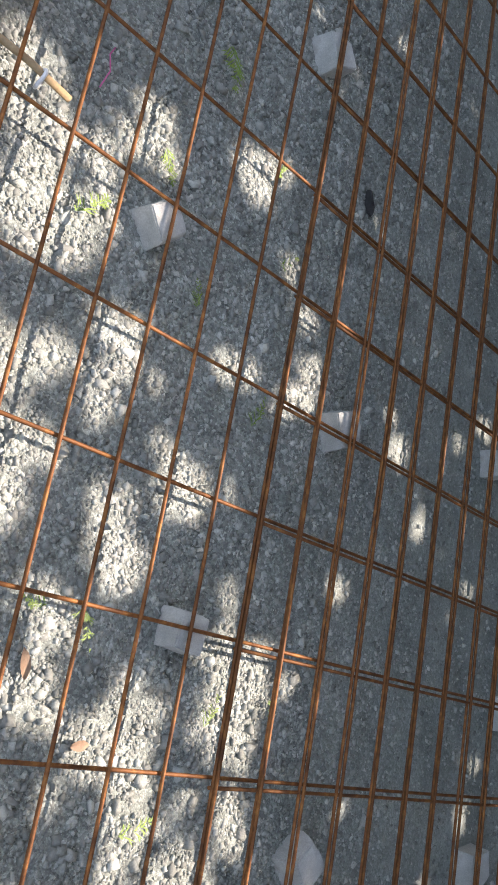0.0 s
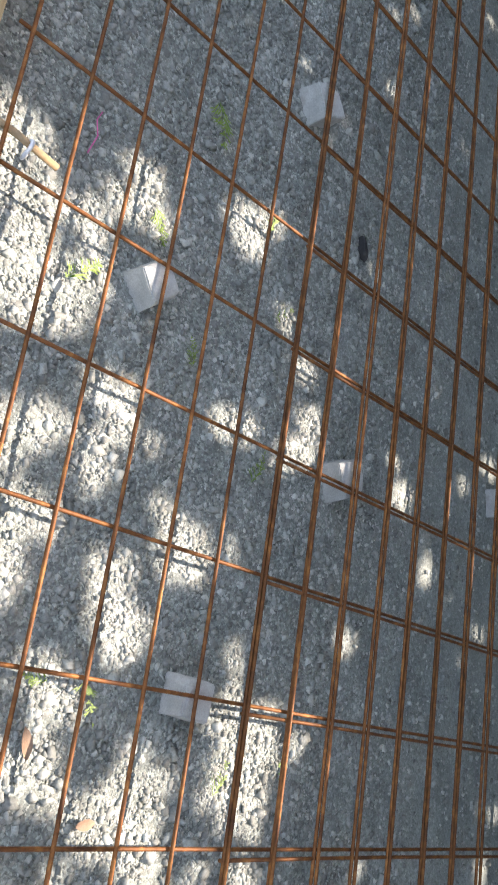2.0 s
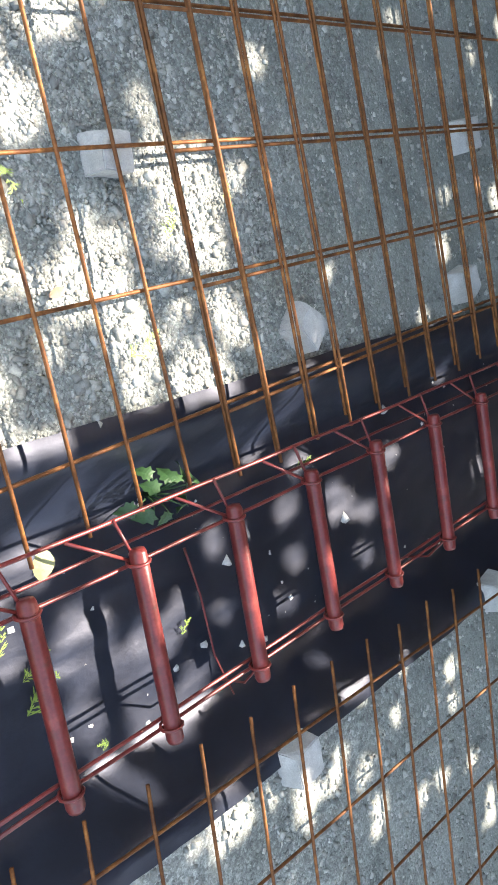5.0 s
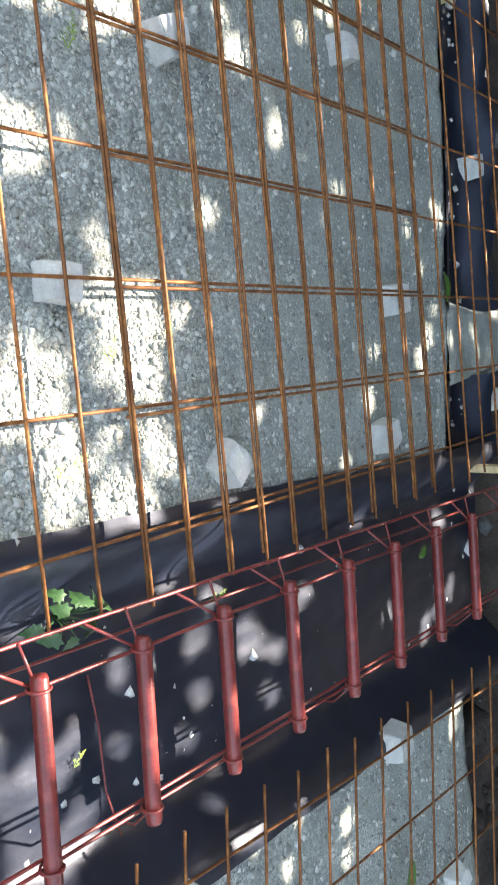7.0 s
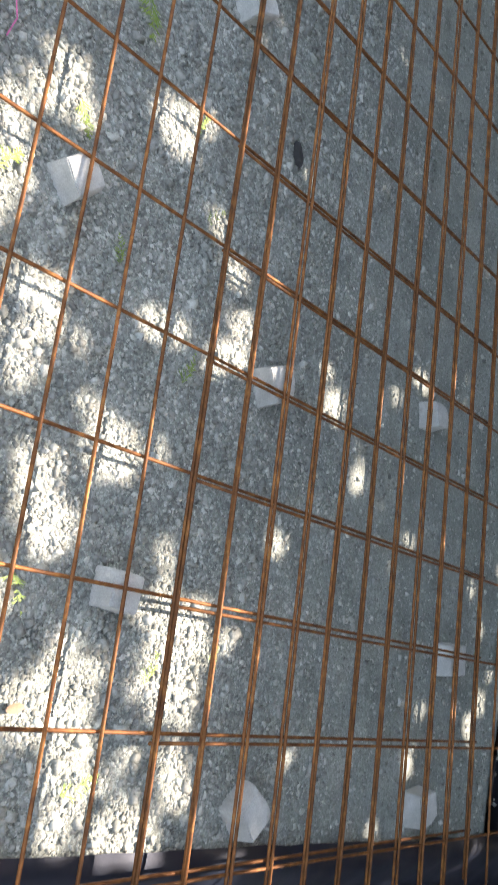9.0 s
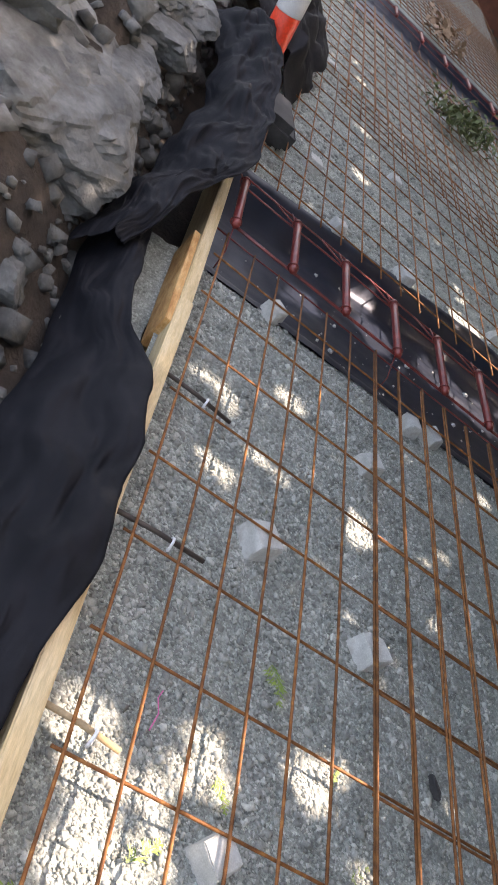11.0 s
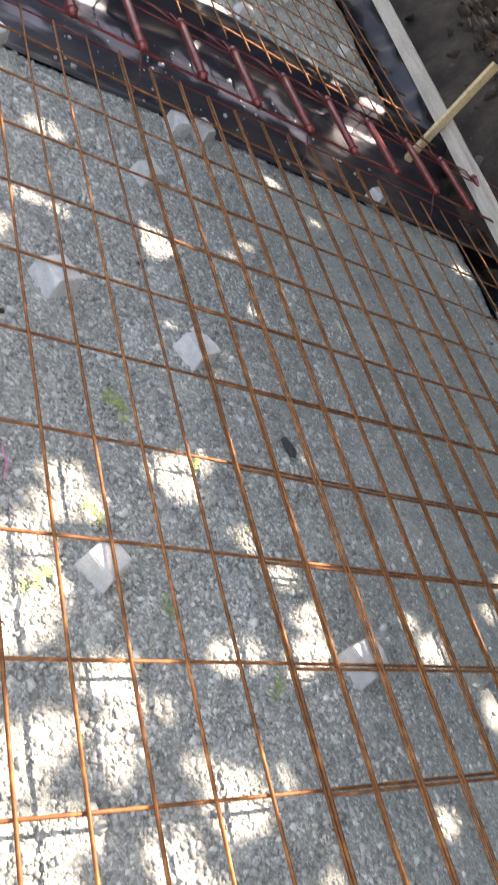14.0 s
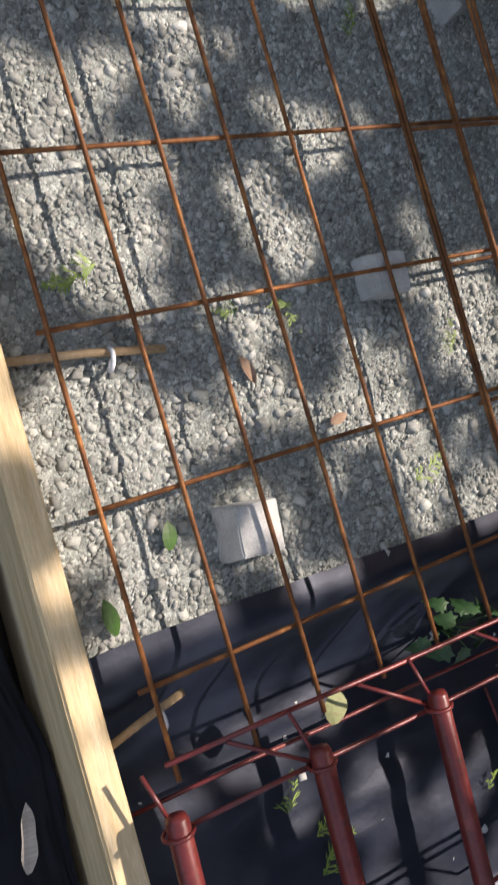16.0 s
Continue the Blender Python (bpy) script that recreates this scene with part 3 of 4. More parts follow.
def rubble(name, label, n, place, size, mat_, seed, flat=1.0):
    """Many small stones, chips or clods lying on the soil, as one heap."""
    rng = random.Random(seed)
    cube = [(-1, -1, -1), (1, -1, -1), (1, 1, -1), (-1, 1, -1), (-0.7, -0.7, 1), (0.7, -0.7, 1), (0.7, 0.7, 1), (-0.7, 0.7, 1)]
    quads = [(0, 3, 2, 1), (4, 5, 6, 7), (0, 1, 5, 4), (1, 2, 6, 5), (2, 3, 7, 6), (3, 0, 4, 7)]
    verts, faces = [], []
    for _ in range(n):
        x, y = place(rng)
        s = size * math.exp(rng.gauss(0, 0.5))
        m = pose(x, y, ground_z(x, y) + 0.3 * s, rng.uniform(-40, 40), rng.uniform(-40, 40), rng.uniform(0, 360))
        b = len(verts)
        sx, sy, sz = s * rng.uniform(0.8, 1.5), s * rng.uniform(0.7, 1.1), s * rng.uniform(0.4, 0.8) * flat
        verts += [tuple(m @ Vector((a * sx * rng.uniform(0.6, 1.2), c * sy * rng.uniform(0.6, 1.2), d * sz * rng.uniform(0.6, 1.2)))) for a, c, d in cube]
        faces += [tuple(b + i for i in q) for q in quads]
    ob = part(name, from_arrays(name, verts, faces), mat_)
    return tagged(ob, label, "rubble", kind="stuff")


rubble("rubble", "broken grey stones strewn over the dug bank", 2600, lambda r: (r.uniform(-1.3, -0.26), r.uniform(0.9, 7.0)), 0.016, ROCK, 5)
rubble("clods", "dark clods and stones on the excavated soil", 7800, lambda r: (lambda y: (edge_x(y) + r.uniform(0.05, 3.4), y))(r.uniform(-2.0, 26.0)), 0.022, SOIL, 6)
rubble("rubble", "pale stones and chips lying on the excavated soil", 900, lambda r: (lambda y: (edge_x(y) + r.uniform(0.1, 3.2), y))(r.uniform(-1.0, 16.0)), 0.018, ROCK, 7)

rubble("litter", "dry brown leaves and bark chips on the spoil", 14000, lambda r: (lambda y: (edge_x(y) + r.uniform(0.7, 2.6), y))(r.uniform(1.0, 24.0)), 0.014, LITTER, 8, 0.2)
rubble("litter", "pale wood chips on the spoil", 420, lambda r: (lambda y: (edge_x(y) + r.uniform(0.85, 2.2), y))(r.uniform(5.0, 16.0)), 0.02, PLANK, 9, 0.2)

# ---- perimeter trench ----
def side_liner(y0, y1, seed):
    def f(u, v):
        y = y0 + v * (y1 - y0)
        x = edge_x(y) - 0.03 + u * (0.42 + 0.05 * fbm(y, 1, 2, seed))
        z = PAD_Z + 0.01 - 0.125 * smooth(0.02, 0.3, u) + 0.09 * smooth(0.75, 1.0, u)
        z += 0.045 * abs(fbm(x * 2, y, 4, seed, 3)) * smooth(0.05, 0.3, u)
        return x + 0.03 * fbm(y, 4, 3, seed) * u, y, z
    ob = part("trench_liner", sheet("trench_liner", np.linspace(0, 1, 24), np.linspace(0, 1, int((y1 - y0) / 0.05)), f), POLY)
    return tagged(ob, "crumpled black polythene in the perimeter trench beside the gravel", "plastic sheet")


side_liner(-0.06, 0.16, 2)
side_liner(0.36, 2.6, 3)
side_liner(3.6, 13.5, 4)
for i, (x, y, a) in enumerate(((2.37, 0.83, 15), (2.36, 0.07, 4), (2.45, 3.62, 20), (2.35, 2.35, 35))):
    spacer(x, y, a, 0.085, 0.075, 0.07, top=0.0, seed=40 + i)


def stake(x, y, lean, length=0.52, turn=0):
    ob = part("timber_stake", beam(0.042, 0.022, length, 0.002, 0.002, 4, int(x * 10)), PINE)
    ob.matrix_world = pose(x, y, length / 2 - 0.12, lean, 3, turn)
    return tagged(ob, "pale sawn timber stake driven beside the trench", "timber stake", "edge stakes")


for x, y, top, lean in ((2.14, -0.13, 0.42, 2), (2.265, 1.34, 0.4, -2), (2.37, 3.43, 0.47, 1), (2.62, 5.55, 0.49, 2), (3.02, 8.9, 0.61, -3), (3.24, 10.8, 0.62, 3), (4.05, 17.4, 0.6, 2)):
    stake(x, y, lean, top + 0.12)
ob = stake(6.0, 11.2, 6, 0.8)
ob.location.z = ground_z(6.0, 11.2) + 0.25


def edge_plank(x0, y0, x1, y1, z0, z1, label):
    d = Vector((x1 - x0, y1 - y0, z1 - z0))
    ob = part("edge_plank", beam(0.028, d.length, 0.075, 0.003, 0.004, 6, 5), PLANK)
    ob.matrix_world = pose((x0 + x1) / 2, (y0 + y1) / 2, (z0 + z1) / 2, math.degrees(math.asin(d.z / d.length)), 12, -math.degrees(math.atan2(d.x, d.y)))
    return tagged(ob, label, "timber plank")


edge_plank(2.29, 2.35, 3.285, 10.8, 0.13, 0.19, "long weathered grey plank fixed to stakes over the trench")
edge_plank(3.285, 10.8, 4.1, 17.8, 0.19, 0.3, "weathered plank continuing along the far stakes")

# ---- far end, yard and wall ----
ob = part("end_board", beam(3.4, 0.05, 0.55, 0.01, 0.01, 6, 9), RUSTBOARD)
ob.matrix_world = pose(2.2, 17.0, 0.15, 0, 0, -4)
tagged(ob, "rust-brown board closing the far end of the slab", "board")


def path_sheet(u, v):
    y = 9.5 + 24 * v
    x = path_left(y) + u * 2.82 + 0.02 * fbm(y, 2, 2, 5) * (1 - u)
    return x, y, path_z(y) + 0.12 * u + 0.004 * fbm(x, y, 2, 3)


ob = part("concrete_path", sheet("concrete_path", np.linspace(0, 1, 14), np.linspace(0, 1, 60), path_sheet, thick=0.1), PATHC)
tagged(ob, "pale concrete path climbing past the excavation", "path", kind="structure")
wall = part("boundary_wall", beam(0.2, 17.0, 5.2, 0.02, 0.006, 5, 4), CREAM)
wall.matrix_world = pose(7.9, 16.0, 2.7, 0, 0, 2.9)
tagged(wall, "pale rendered boundary wall beside the concrete path", "wall", kind="structure")
wall = part("boundary_wall", beam(9.0, 0.25, 5.0, 0.02, 0.006, 5, 4), CREAM)
wall.matrix_world = pose(3.0, 36.0, 3.4, 0, 0, 0)
tagged(wall, "pale rendered wall closing the yard", "wall", kind="structure")

def roots(n, seed):
    """Torn roots and sticks on the spoil."""
    rng = random.Random(seed)
    r = empty("torn_roots", pose(0, 0, 0), "pale torn roots and sticks tangled on the spoil", "roots", kind="stuff")
    for _ in range(n):
        heap = rng.choice((7.2, 9.4, 10.6, 12.5, 13.4))
        y = rng.gauss(heap, 0.7)
        x = edge_x(y) + min(2.3, max(0.8, rng.gauss(1.7, 0.4)))
        a, ln = rng.uniform(0, 6.3), rng.uniform(0.1, 0.5)
        pts = []
        for k in range(5):
            a += rng.uniform(-1.0, 1.0)
            x, y = x + ln / 4 * math.cos(a), y + ln / 4 * math.sin(a)
            pts.append((x, y, ground_z(x, y) + 0.015 + rng.uniform(0, 0.04)))
        th = rng.choice((0.6, 0.8, 1.0, 1.8))
        part("root", tube("root", pts, [th * w for w in (0.016, 0.014, 0.011, 0.009, 0.004)], 6), rng.choice((STRAW, BARK, PLANK, PLANK)), r)


roots(95, 3)

# ---- road delineator ----
post = empty("traffic_post", pose(-0.09, 4.0, 0.06, 0, -11, 0), "orange plastic traffic post with white reflective bands leaning behind black membrane", "traffic post")
base = part("foot", beam(0.2, 0.34, 0.12, 0.035, 0.003, 3, 2), RUBBER, post, "scuffed black rubber foot")
base.matrix_basis = pose(0.12, -0.2, 0.0, 0, 12, 8)
for i, (a, b, m_) in enumerate(((0.0, 0.32, ORANGE), (0.32, 0.48, BAND), (0.48, 0.64, ORANGE), (0.64, 0.80, BAND), (0.80, 1.0, ORANGE))):
    r = 0.058 - 0.003 * i + (0.001 if m_ is BAND else 0)
    part("reflective_band" if m_ is BAND else "tube", tube("tube", [(0, 0, a), (0, 0, a + 0.003), (0, 0, b - 0.003), (0, 0, b)], [r, r + 0.001, r - 0.002, r - 0.004], 24), m_, post)


# ---- trees that shade the slab ----
# where the sun falls through the leaves: x, y, radius of each patch of light
BESIDE_BOARD = (
    (0.06, 1.1, 0.034), (0.02, 1.09, 0.027), (0.11, 1.01, 0.035), (0.06, 1.01, 0.026), (0.08, 0.91, 0.032), (0.13, 0.94, 0.037), (0.14, 0.87, 0.035), (0.18, 0.9, 0.032),
    (0.19, 1.03, 0.025), (0.22, 0.96, 0.021), (0.26, 1.16, 0.024), (0.29, 1.1, 0.023), (0.23, 1.09, 0.021), (0.49, 1.19, 0.039), (0.54, 1.23, 0.024), (0.63, 1.07, 0.016),
    (0.68, 1.0, 0.019), (0.18, 0.71, 0.032), (0.28, 0.69, 0.023), (0.51, 0.83, 0.02), (0.55, 0.84, 0.021), (0.67, 0.83, 0.025), (0.72, 0.85, 0.023), (0.73, 0.92, 0.019),
    (0.19, 0.6, 0.023), (0.22, 0.59, 0.016), (0.41, 0.66, 0.012), (0.45, 0.6, 0.026), (0.49, 0.61, 0.028), (0.46, 0.58, 0.016),
)
BESIDE_BOARD_B = (
    (0.27, 0.79, 0.022), (0.31, 0.8, 0.019), (0.59, 1.9, 0.042), (1.14, 1.81, 0.037), (1.04, 0.86, 0.027), (1.15, 0.73, 0.018), (1.26, 0.71, 0.018), (1.39, 1.03, 0.023),
    (1.27, 0.95, 0.014), (0.9, 0.54, 0.018), (1.38, 0.62, 0.016), (0.86, 1.3, 0.008), (1.0, 0.92, 0.011),
)
PAD_CORNER = (
    (0.07, 0.7, 0.039), (0.1, 0.68, 0.039), (0.05, 0.64, 0.031), (0.14, 0.68, 0.029), (0.3, 0.77, 0.026), (0.31, 0.75, 0.016), (0.37, 0.75, 0.01), (0.45, 0.63, 0.016),
    (0.57, 0.63, 0.012), (0.09, 0.62, 0.027), (0.35, 0.55, 0.022), (0.35, 0.52, 0.025), (0.36, 0.49, 0.027), (0.4, 0.47, 0.026), (0.05, 0.55, 0.028), (0.07, 0.54, 0.031),
    (0.08, 0.51, 0.037), (0.09, 0.48, 0.037), (0.12, 0.46, 0.037), (0.15, 0.45, 0.032), (0.14, 0.49, 0.028), (0.17, 0.55, 0.024), (0.15, 0.58, 0.022), (0.18, 0.51, 0.023),
    (0.62, 0.46, 0.016), (0.26, 0.4, 0.023), (0.29, 0.38, 0.023), (0.3, 0.36, 0.014), (0.28, 0.32, 0.023), (0.28, 0.26, 0.023), (0.31, 0.26, 0.021), (0.44, 0.29, 0.027),
)
PAD_CORNER_B = (
    (0.4, 0.24, 0.03), (0.42, 0.21, 0.025), (0.49, 0.27, 0.02), (0.37, 0.22, 0.015), (0.25, 0.29, 0.016), (0.18, 0.25, 0.024), (0.16, 0.27, 0.021),
)
PAD_RIM = (
    (0.03, 0.32, 0.035), (0.05, 0.3, 0.034), (0.08, 0.32, 0.026), (-0.01, 0.3, 0.029), (-0.03, 0.27, 0.03), (-0.01, 0.24, 0.033), (0.02, 0.25, 0.027), (-0.04, 0.23, 0.026),
    (0.11, 0.26, 0.023), (0.07, 0.21, 0.022), (0.11, 0.21, 0.021), (-0.02, 0.17, 0.027), (0.0, 0.16, 0.028), (0.05, 0.16, 0.033), (0.07, 0.13, 0.033), (0.09, 0.1, 0.03),
    (0.09, 0.07, 0.027), (0.03, 0.06, 0.024), (0.08, 0.02, 0.026), (0.11, 0.02, 0.023), (-0.02, 0.04, 0.023), (0.21, 0.13, 0.027), (0.24, 0.11, 0.027), (0.35, 0.14, 0.013),
    (0.27, 0.03, 0.022), (0.31, 0.02, 0.015), (0.24, 0.02, 0.012), (0.47, 0.16, 0.02), (0.52, 0.11, 0.024), (0.48, 0.1, 0.018), (0.48, 0.05, 0.018), (0.63, 0.37, 0.018),
)
PAD_RIM_B = (
    (0.63, 0.34, 0.016), (0.71, 0.33, 0.025), (0.7, 0.28, 0.024), (0.6, 0.27, 0.016), (0.56, 0.04, 0.015), (0.61, 0.07, 0.021), (0.57, 0.38, 0.011),
)
PAD_MIDDLE = (
    (0.45, 0.23, 0.023), (0.49, 0.24, 0.022), (0.51, 0.18, 0.023), (0.5, 0.15, 0.019), (0.62, 0.4, 0.018), (0.66, 0.38, 0.024), (0.71, 0.38, 0.019), (0.61, 0.36, 0.014),
    (0.67, 0.33, 0.028), (0.7, 0.31, 0.026), (0.63, 0.31, 0.023), (0.7, 0.26, 0.02), (0.66, 0.24, 0.021), (0.7, 0.22, 0.016), (0.79, 0.35, 0.014), (0.6, 0.16, 0.012),
    (0.69, 0.14, 0.024), (0.71, 0.11, 0.026), (0.6, 0.04, 0.022), (0.66, 0.04, 0.027), (0.66, 0.0, 0.018), (1.75, 0.6, 0.021), (1.93, 0.63, 0.025),
)
PAD_FAR_SIDE = (
    (1.8, 0.47, 0.012), (1.82, 0.54, 0.012), (1.35, 0.62, 0.01), (1.75, 0.23, 0.017), (1.75, 0.18, 0.019), (1.82, 0.29, 0.018), (1.86, 0.36, 0.009), (1.46, 0.15, 0.016),
    (1.5, 0.26, 0.011), (1.33, 0.01, 0.009), (1.0, 0.15, 0.01), (1.73, 0.57, 0.01), (2.1, 0.53, 0.018), (2.1, 0.47, 0.018), (1.95, 0.28, 0.012), (2.27, 0.39, 0.017),
    (2.16, 0.29, 0.014),
)
TRENCH = (
    (0.38, -0.06, 0.032), (0.52, -0.08, 0.036), (0.49, -0.08, 0.03), (0.75, -0.08, 0.014), (0.89, -0.06, 0.023), (0.85, -0.11, 0.013), (0.34, -0.11, 0.031), (0.35, -0.13, 0.028),
    (0.4, -0.27, 0.033), (0.42, -0.3, 0.033), (0.38, -0.32, 0.037), (0.5, -0.37, 0.044), (0.53, -0.35, 0.034), (0.59, -0.47, 0.035), (0.59, -0.34, 0.03), (0.49, -0.47, 0.036),
    (0.52, -0.5, 0.029), (0.37, -0.41, 0.032), (0.71, -0.25, 0.017), (0.69, -0.38, 0.014), (0.87, -0.45, 0.009), (0.92, -0.38, 0.008), (1.1, -0.32, 0.017), (1.18, -0.37, 0.015),
    (0.85, -0.57, 0.009), (0.37, -0.52, 0.024), (0.27, -0.21, 0.029), (0.28, -0.14, 0.025), (0.8, -0.26, 0.007),
)
TRENCH_FAR = (
    (0.85, -0.04, 0.025), (0.88, -0.04, 0.021), (1.56, -0.14, 0.023), (1.82, -0.09, 0.024), (2.05, -0.24, 0.029), (2.09, -0.47, 0.022), (2.0, -0.5, 0.027), (1.91, -0.53, 0.028),
    (1.07, -0.28, 0.02), (1.07, -0.32, 0.019), (1.29, -0.27, 0.017), (1.16, -0.36, 0.018), (0.84, -0.43, 0.017), (0.91, -0.36, 0.015), (0.92, -0.26, 0.02), (1.14, -0.45, 0.018),
    (0.97, -0.18, 0.016), (1.68, -0.44, 0.021),
)
TRENCH_NEAR = (
    (0.54, -0.1, 0.029), (0.17, -0.08, 0.031), (0.2, -0.1, 0.028), (0.15, -0.04, 0.023), (0.27, -0.25, 0.025), (0.21, -0.15, 0.025), (0.11, -0.17, 0.022), (0.26, -0.07, 0.022),
    (0.09, -0.05, 0.022),
)
SOUTH_PAD = (
    (0.46, -0.66, 0.024), (0.48, -0.7, 0.027), (0.44, -0.69, 0.022), (0.65, -0.76, 0.021), (0.65, -0.8, 0.018), (0.57, -0.71, 0.014), (0.77, -0.77, 0.017), (0.83, -0.83, 0.016),
    (0.71, -0.79, 0.013), (0.87, -0.67, 0.014), (1.2, -0.8, 0.019), (1.2, -0.88, 0.017), (1.09, -1.02, 0.016), (0.86, -0.93, 0.015), (0.85, -0.97, 0.016), (1.29, -1.2, 0.018),
    (1.28, -1.25, 0.019), (1.01, -1.01, 0.013), (1.54, -1.02, 0.018), (1.82, -0.76, 0.021), (1.79, -0.81, 0.02), (1.73, -1.51, 0.024), (1.02, -0.69, 0.013), (1.23, -1.06, 0.016),
    (0.97, -0.78, 0.013), (0.82, -0.65, 0.012),
)
PAD_NORTH = (
    (0.14, 2.05, 0.026), (0.16, 2.02, 0.014), (0.34, 2.21, 0.031), (0.15, 1.79, 0.021), (0.19, 1.78, 0.018), (0.27, 1.91, 0.017), (0.62, 1.89, 0.023), (0.35, 1.89, 0.008),
    (0.07, 2.06, 0.015), (1.12, 2.43, 0.018), (0.86, 1.77, 0.011), (0.91, 2.03, 0.01), (1.26, 2.29, 0.014),
)
NORTH_TRENCH = (
    (0.5, 3.03, 0.062), (0.85, 3.2, 0.074), (0.87, 3.15, 0.06), (1.18, 3.26, 0.072), (1.25, 3.27, 0.065), (1.33, 3.24, 0.073), (1.41, 3.25, 0.073), (1.47, 3.2, 0.057),
    (1.64, 3.33, 0.056), (1.69, 2.86, 0.061), (1.72, 2.83, 0.053), (2.13, 3.4, 0.059), (1.67, 3.17, 0.048), (2.07, 3.5, 0.055), (1.15, 3.61, 0.051), (0.76, 3.32, 0.046),
)
NORTH_PAD = (
    (0.53, 4.23, 0.024), (0.58, 4.2, 0.02), (0.93, 4.29, 0.013), (1.06, 4.26, 0.018), (1.17, 3.91, 0.02), (1.19, 3.83, 0.014), (1.26, 3.63, 0.021), (1.39, 3.68, 0.013),
    (0.88, 3.54, 0.004), (2.19, 4.8, 0.018), (0.84, 5.43, 0.019), (0.58, 5.72, 0.02), (1.23, 5.81, 0.016), (1.47, 5.1, 0.018), (1.65, 4.56, 0.013),
)


def crown(name, x0, x1, y0, y1, low, high, count, size, gaps, seed, fine=None):
    """Leaves over the stretch of ground that the crown shades, with gaps where light falls through; fine: a stretch with more and smaller leaves."""
    rng = np.random.default_rng(seed)
    g = np.stack([rng.uniform(x0, x1, count), rng.uniform(y0, y1, count)], 1)
    leaf = np.full(count, size)
    if fine:
        fx0, fx1, fy0, fy1, more, small = fine
        out = (g[:, 0] < fx0) | (g[:, 0] > fx1) | (g[:, 1] < fy0) | (g[:, 1] > fy1)
        g = np.concatenate([g[out], np.stack([rng.uniform(fx0, fx1, more), rng.uniform(fy0, fy1, more)], 1)])
        leaf = np.concatenate([leaf[out], np.full(more, small)])
    keep = np.ones(len(g), dtype=bool)
    for x, y, r in gaps:
        dx, dy = g[:, 0] - x, g[:, 1] - y
        ang, ph = np.arctan2(dy, dx), 50 * (x + y)
        keep &= np.hypot(dx, dy) > (r + leaf * 0.28) * (1 + 0.16 * np.sin(2 * ang + ph) + 0.12 * np.sin(5 * ang + 2 * ph))
    rim = np.minimum(np.minimum(g[:, 0] - x0, x1 - g[:, 0]), np.minimum(g[:, 1] - y0, y1 - g[:, 1]))
    keep &= rim > 0.35 + 0.3 * np.sin(2.3 * g[:, 0] + seed) * np.cos(1.9 * g[:, 1]) + 0.2 * np.sin(5.1 * g[:, 0] - 4.3 * g[:, 1])
    g, rim, leaf = g[keep], rim[keep], leaf[keep]
    n = len(g)
    dome = np.minimum(1.0, rim / 1.6) ** 0.5
    wave = 0.5 + 0.28 * np.sin(2.1 * g[:, 0] + seed) + 0.22 * np.sin(1.7 * g[:, 1] + 2 * seed)
    h = low + 0.25 * wave + rng.random(n) ** 1.3 * (high - low) * (0.25 + 0.9 * dome * wave)
    c = np.stack([g[:, 0] + 0.76 * h, g[:, 1] + 0.15 * h, h + 0.03], 1)
    a = rng.normal(0, 1, (n, 3))
    a[:, 2] *= 0.5
    a /= np.linalg.norm(a, axis=1)[:, None]
    b = np.cross(a, rng.normal(0, 0.6, (n, 3)) + np.array((0.4, 0.1, 1.0)))
    b /= np.linalg.norm(b, axis=1)[:, None]
    s = leaf[:, None] * rng.uniform(0.7, 1.2, n)[:, None]
    v = np.stack([c - 0.5 * s * a, c + 0.30 * s * b, c + 0.5 * s * a, c - 0.30 * s * b], 1).reshape(-1, 3)
    return from_arrays(name, v, np.arange(4 * n).reshape(-1, 4))


def skirt(name, x0, x1, y0, y1, z0, z1, count, size, seed):
    """Low leafy growth under the crowns, in uneven clumps."""
    rng = np.random.default_rng(seed)
    k = 90
    heart = np.stack([rng.uniform(x0, x1, k), rng.uniform(y0, y1, k), rng.uniform(z0, z1, k)], 1)
    c = heart[rng.integers(0, k, count)] + rng.normal(0, 0.38, (count, 3))
    c[:, 2] = np.maximum(c[:, 2], z0)
    a = rng.normal(0, 1, (count, 3))
    a /= np.linalg.norm(a, axis=1)[:, None]
    b = np.cross(a, rng.normal(0, 1, (count, 3)))
    b /= np.linalg.norm(b, axis=1)[:, None]
    s = size * rng.uniform(0.7, 1.2, count)[:, None]
    v = np.stack([c - 0.5 * s * a, c + 0.3 * s * b, c + 0.5 * s * a, c - 0.3 * s * b], 1).reshape(-1, 3)
    return from_arrays(name, v, np.arange(4 * count).reshape(-1, 4))


def tree(trunk_pts, limb_pts, leaves, label):
    t = empty("tree", Matrix.Translation(trunk_pts[0]), label, "tree", "shade trees")
    base_ = Vector(trunk_pts[0])
    local = [Vector(p) - base_ for p in trunk_pts]
    part("trunk", tube("trunk", local, [0.2 - 0.03 * i for i in range(len(local))], 12), BARK, t)
    for q in limb_pts:
        part("limb", tube("limb", [local[-1], local[-1].lerp(Vector(q) - base_, 0.5) + Vector((0, 0, 0.25)), Vector(q) - base_], [0.08, 0.055, 0.02], 8), BARK, t)
    o = part("crown", leaves, LEAF, t)
    o.matrix_basis = Matrix.Translation(-base_)
    return t


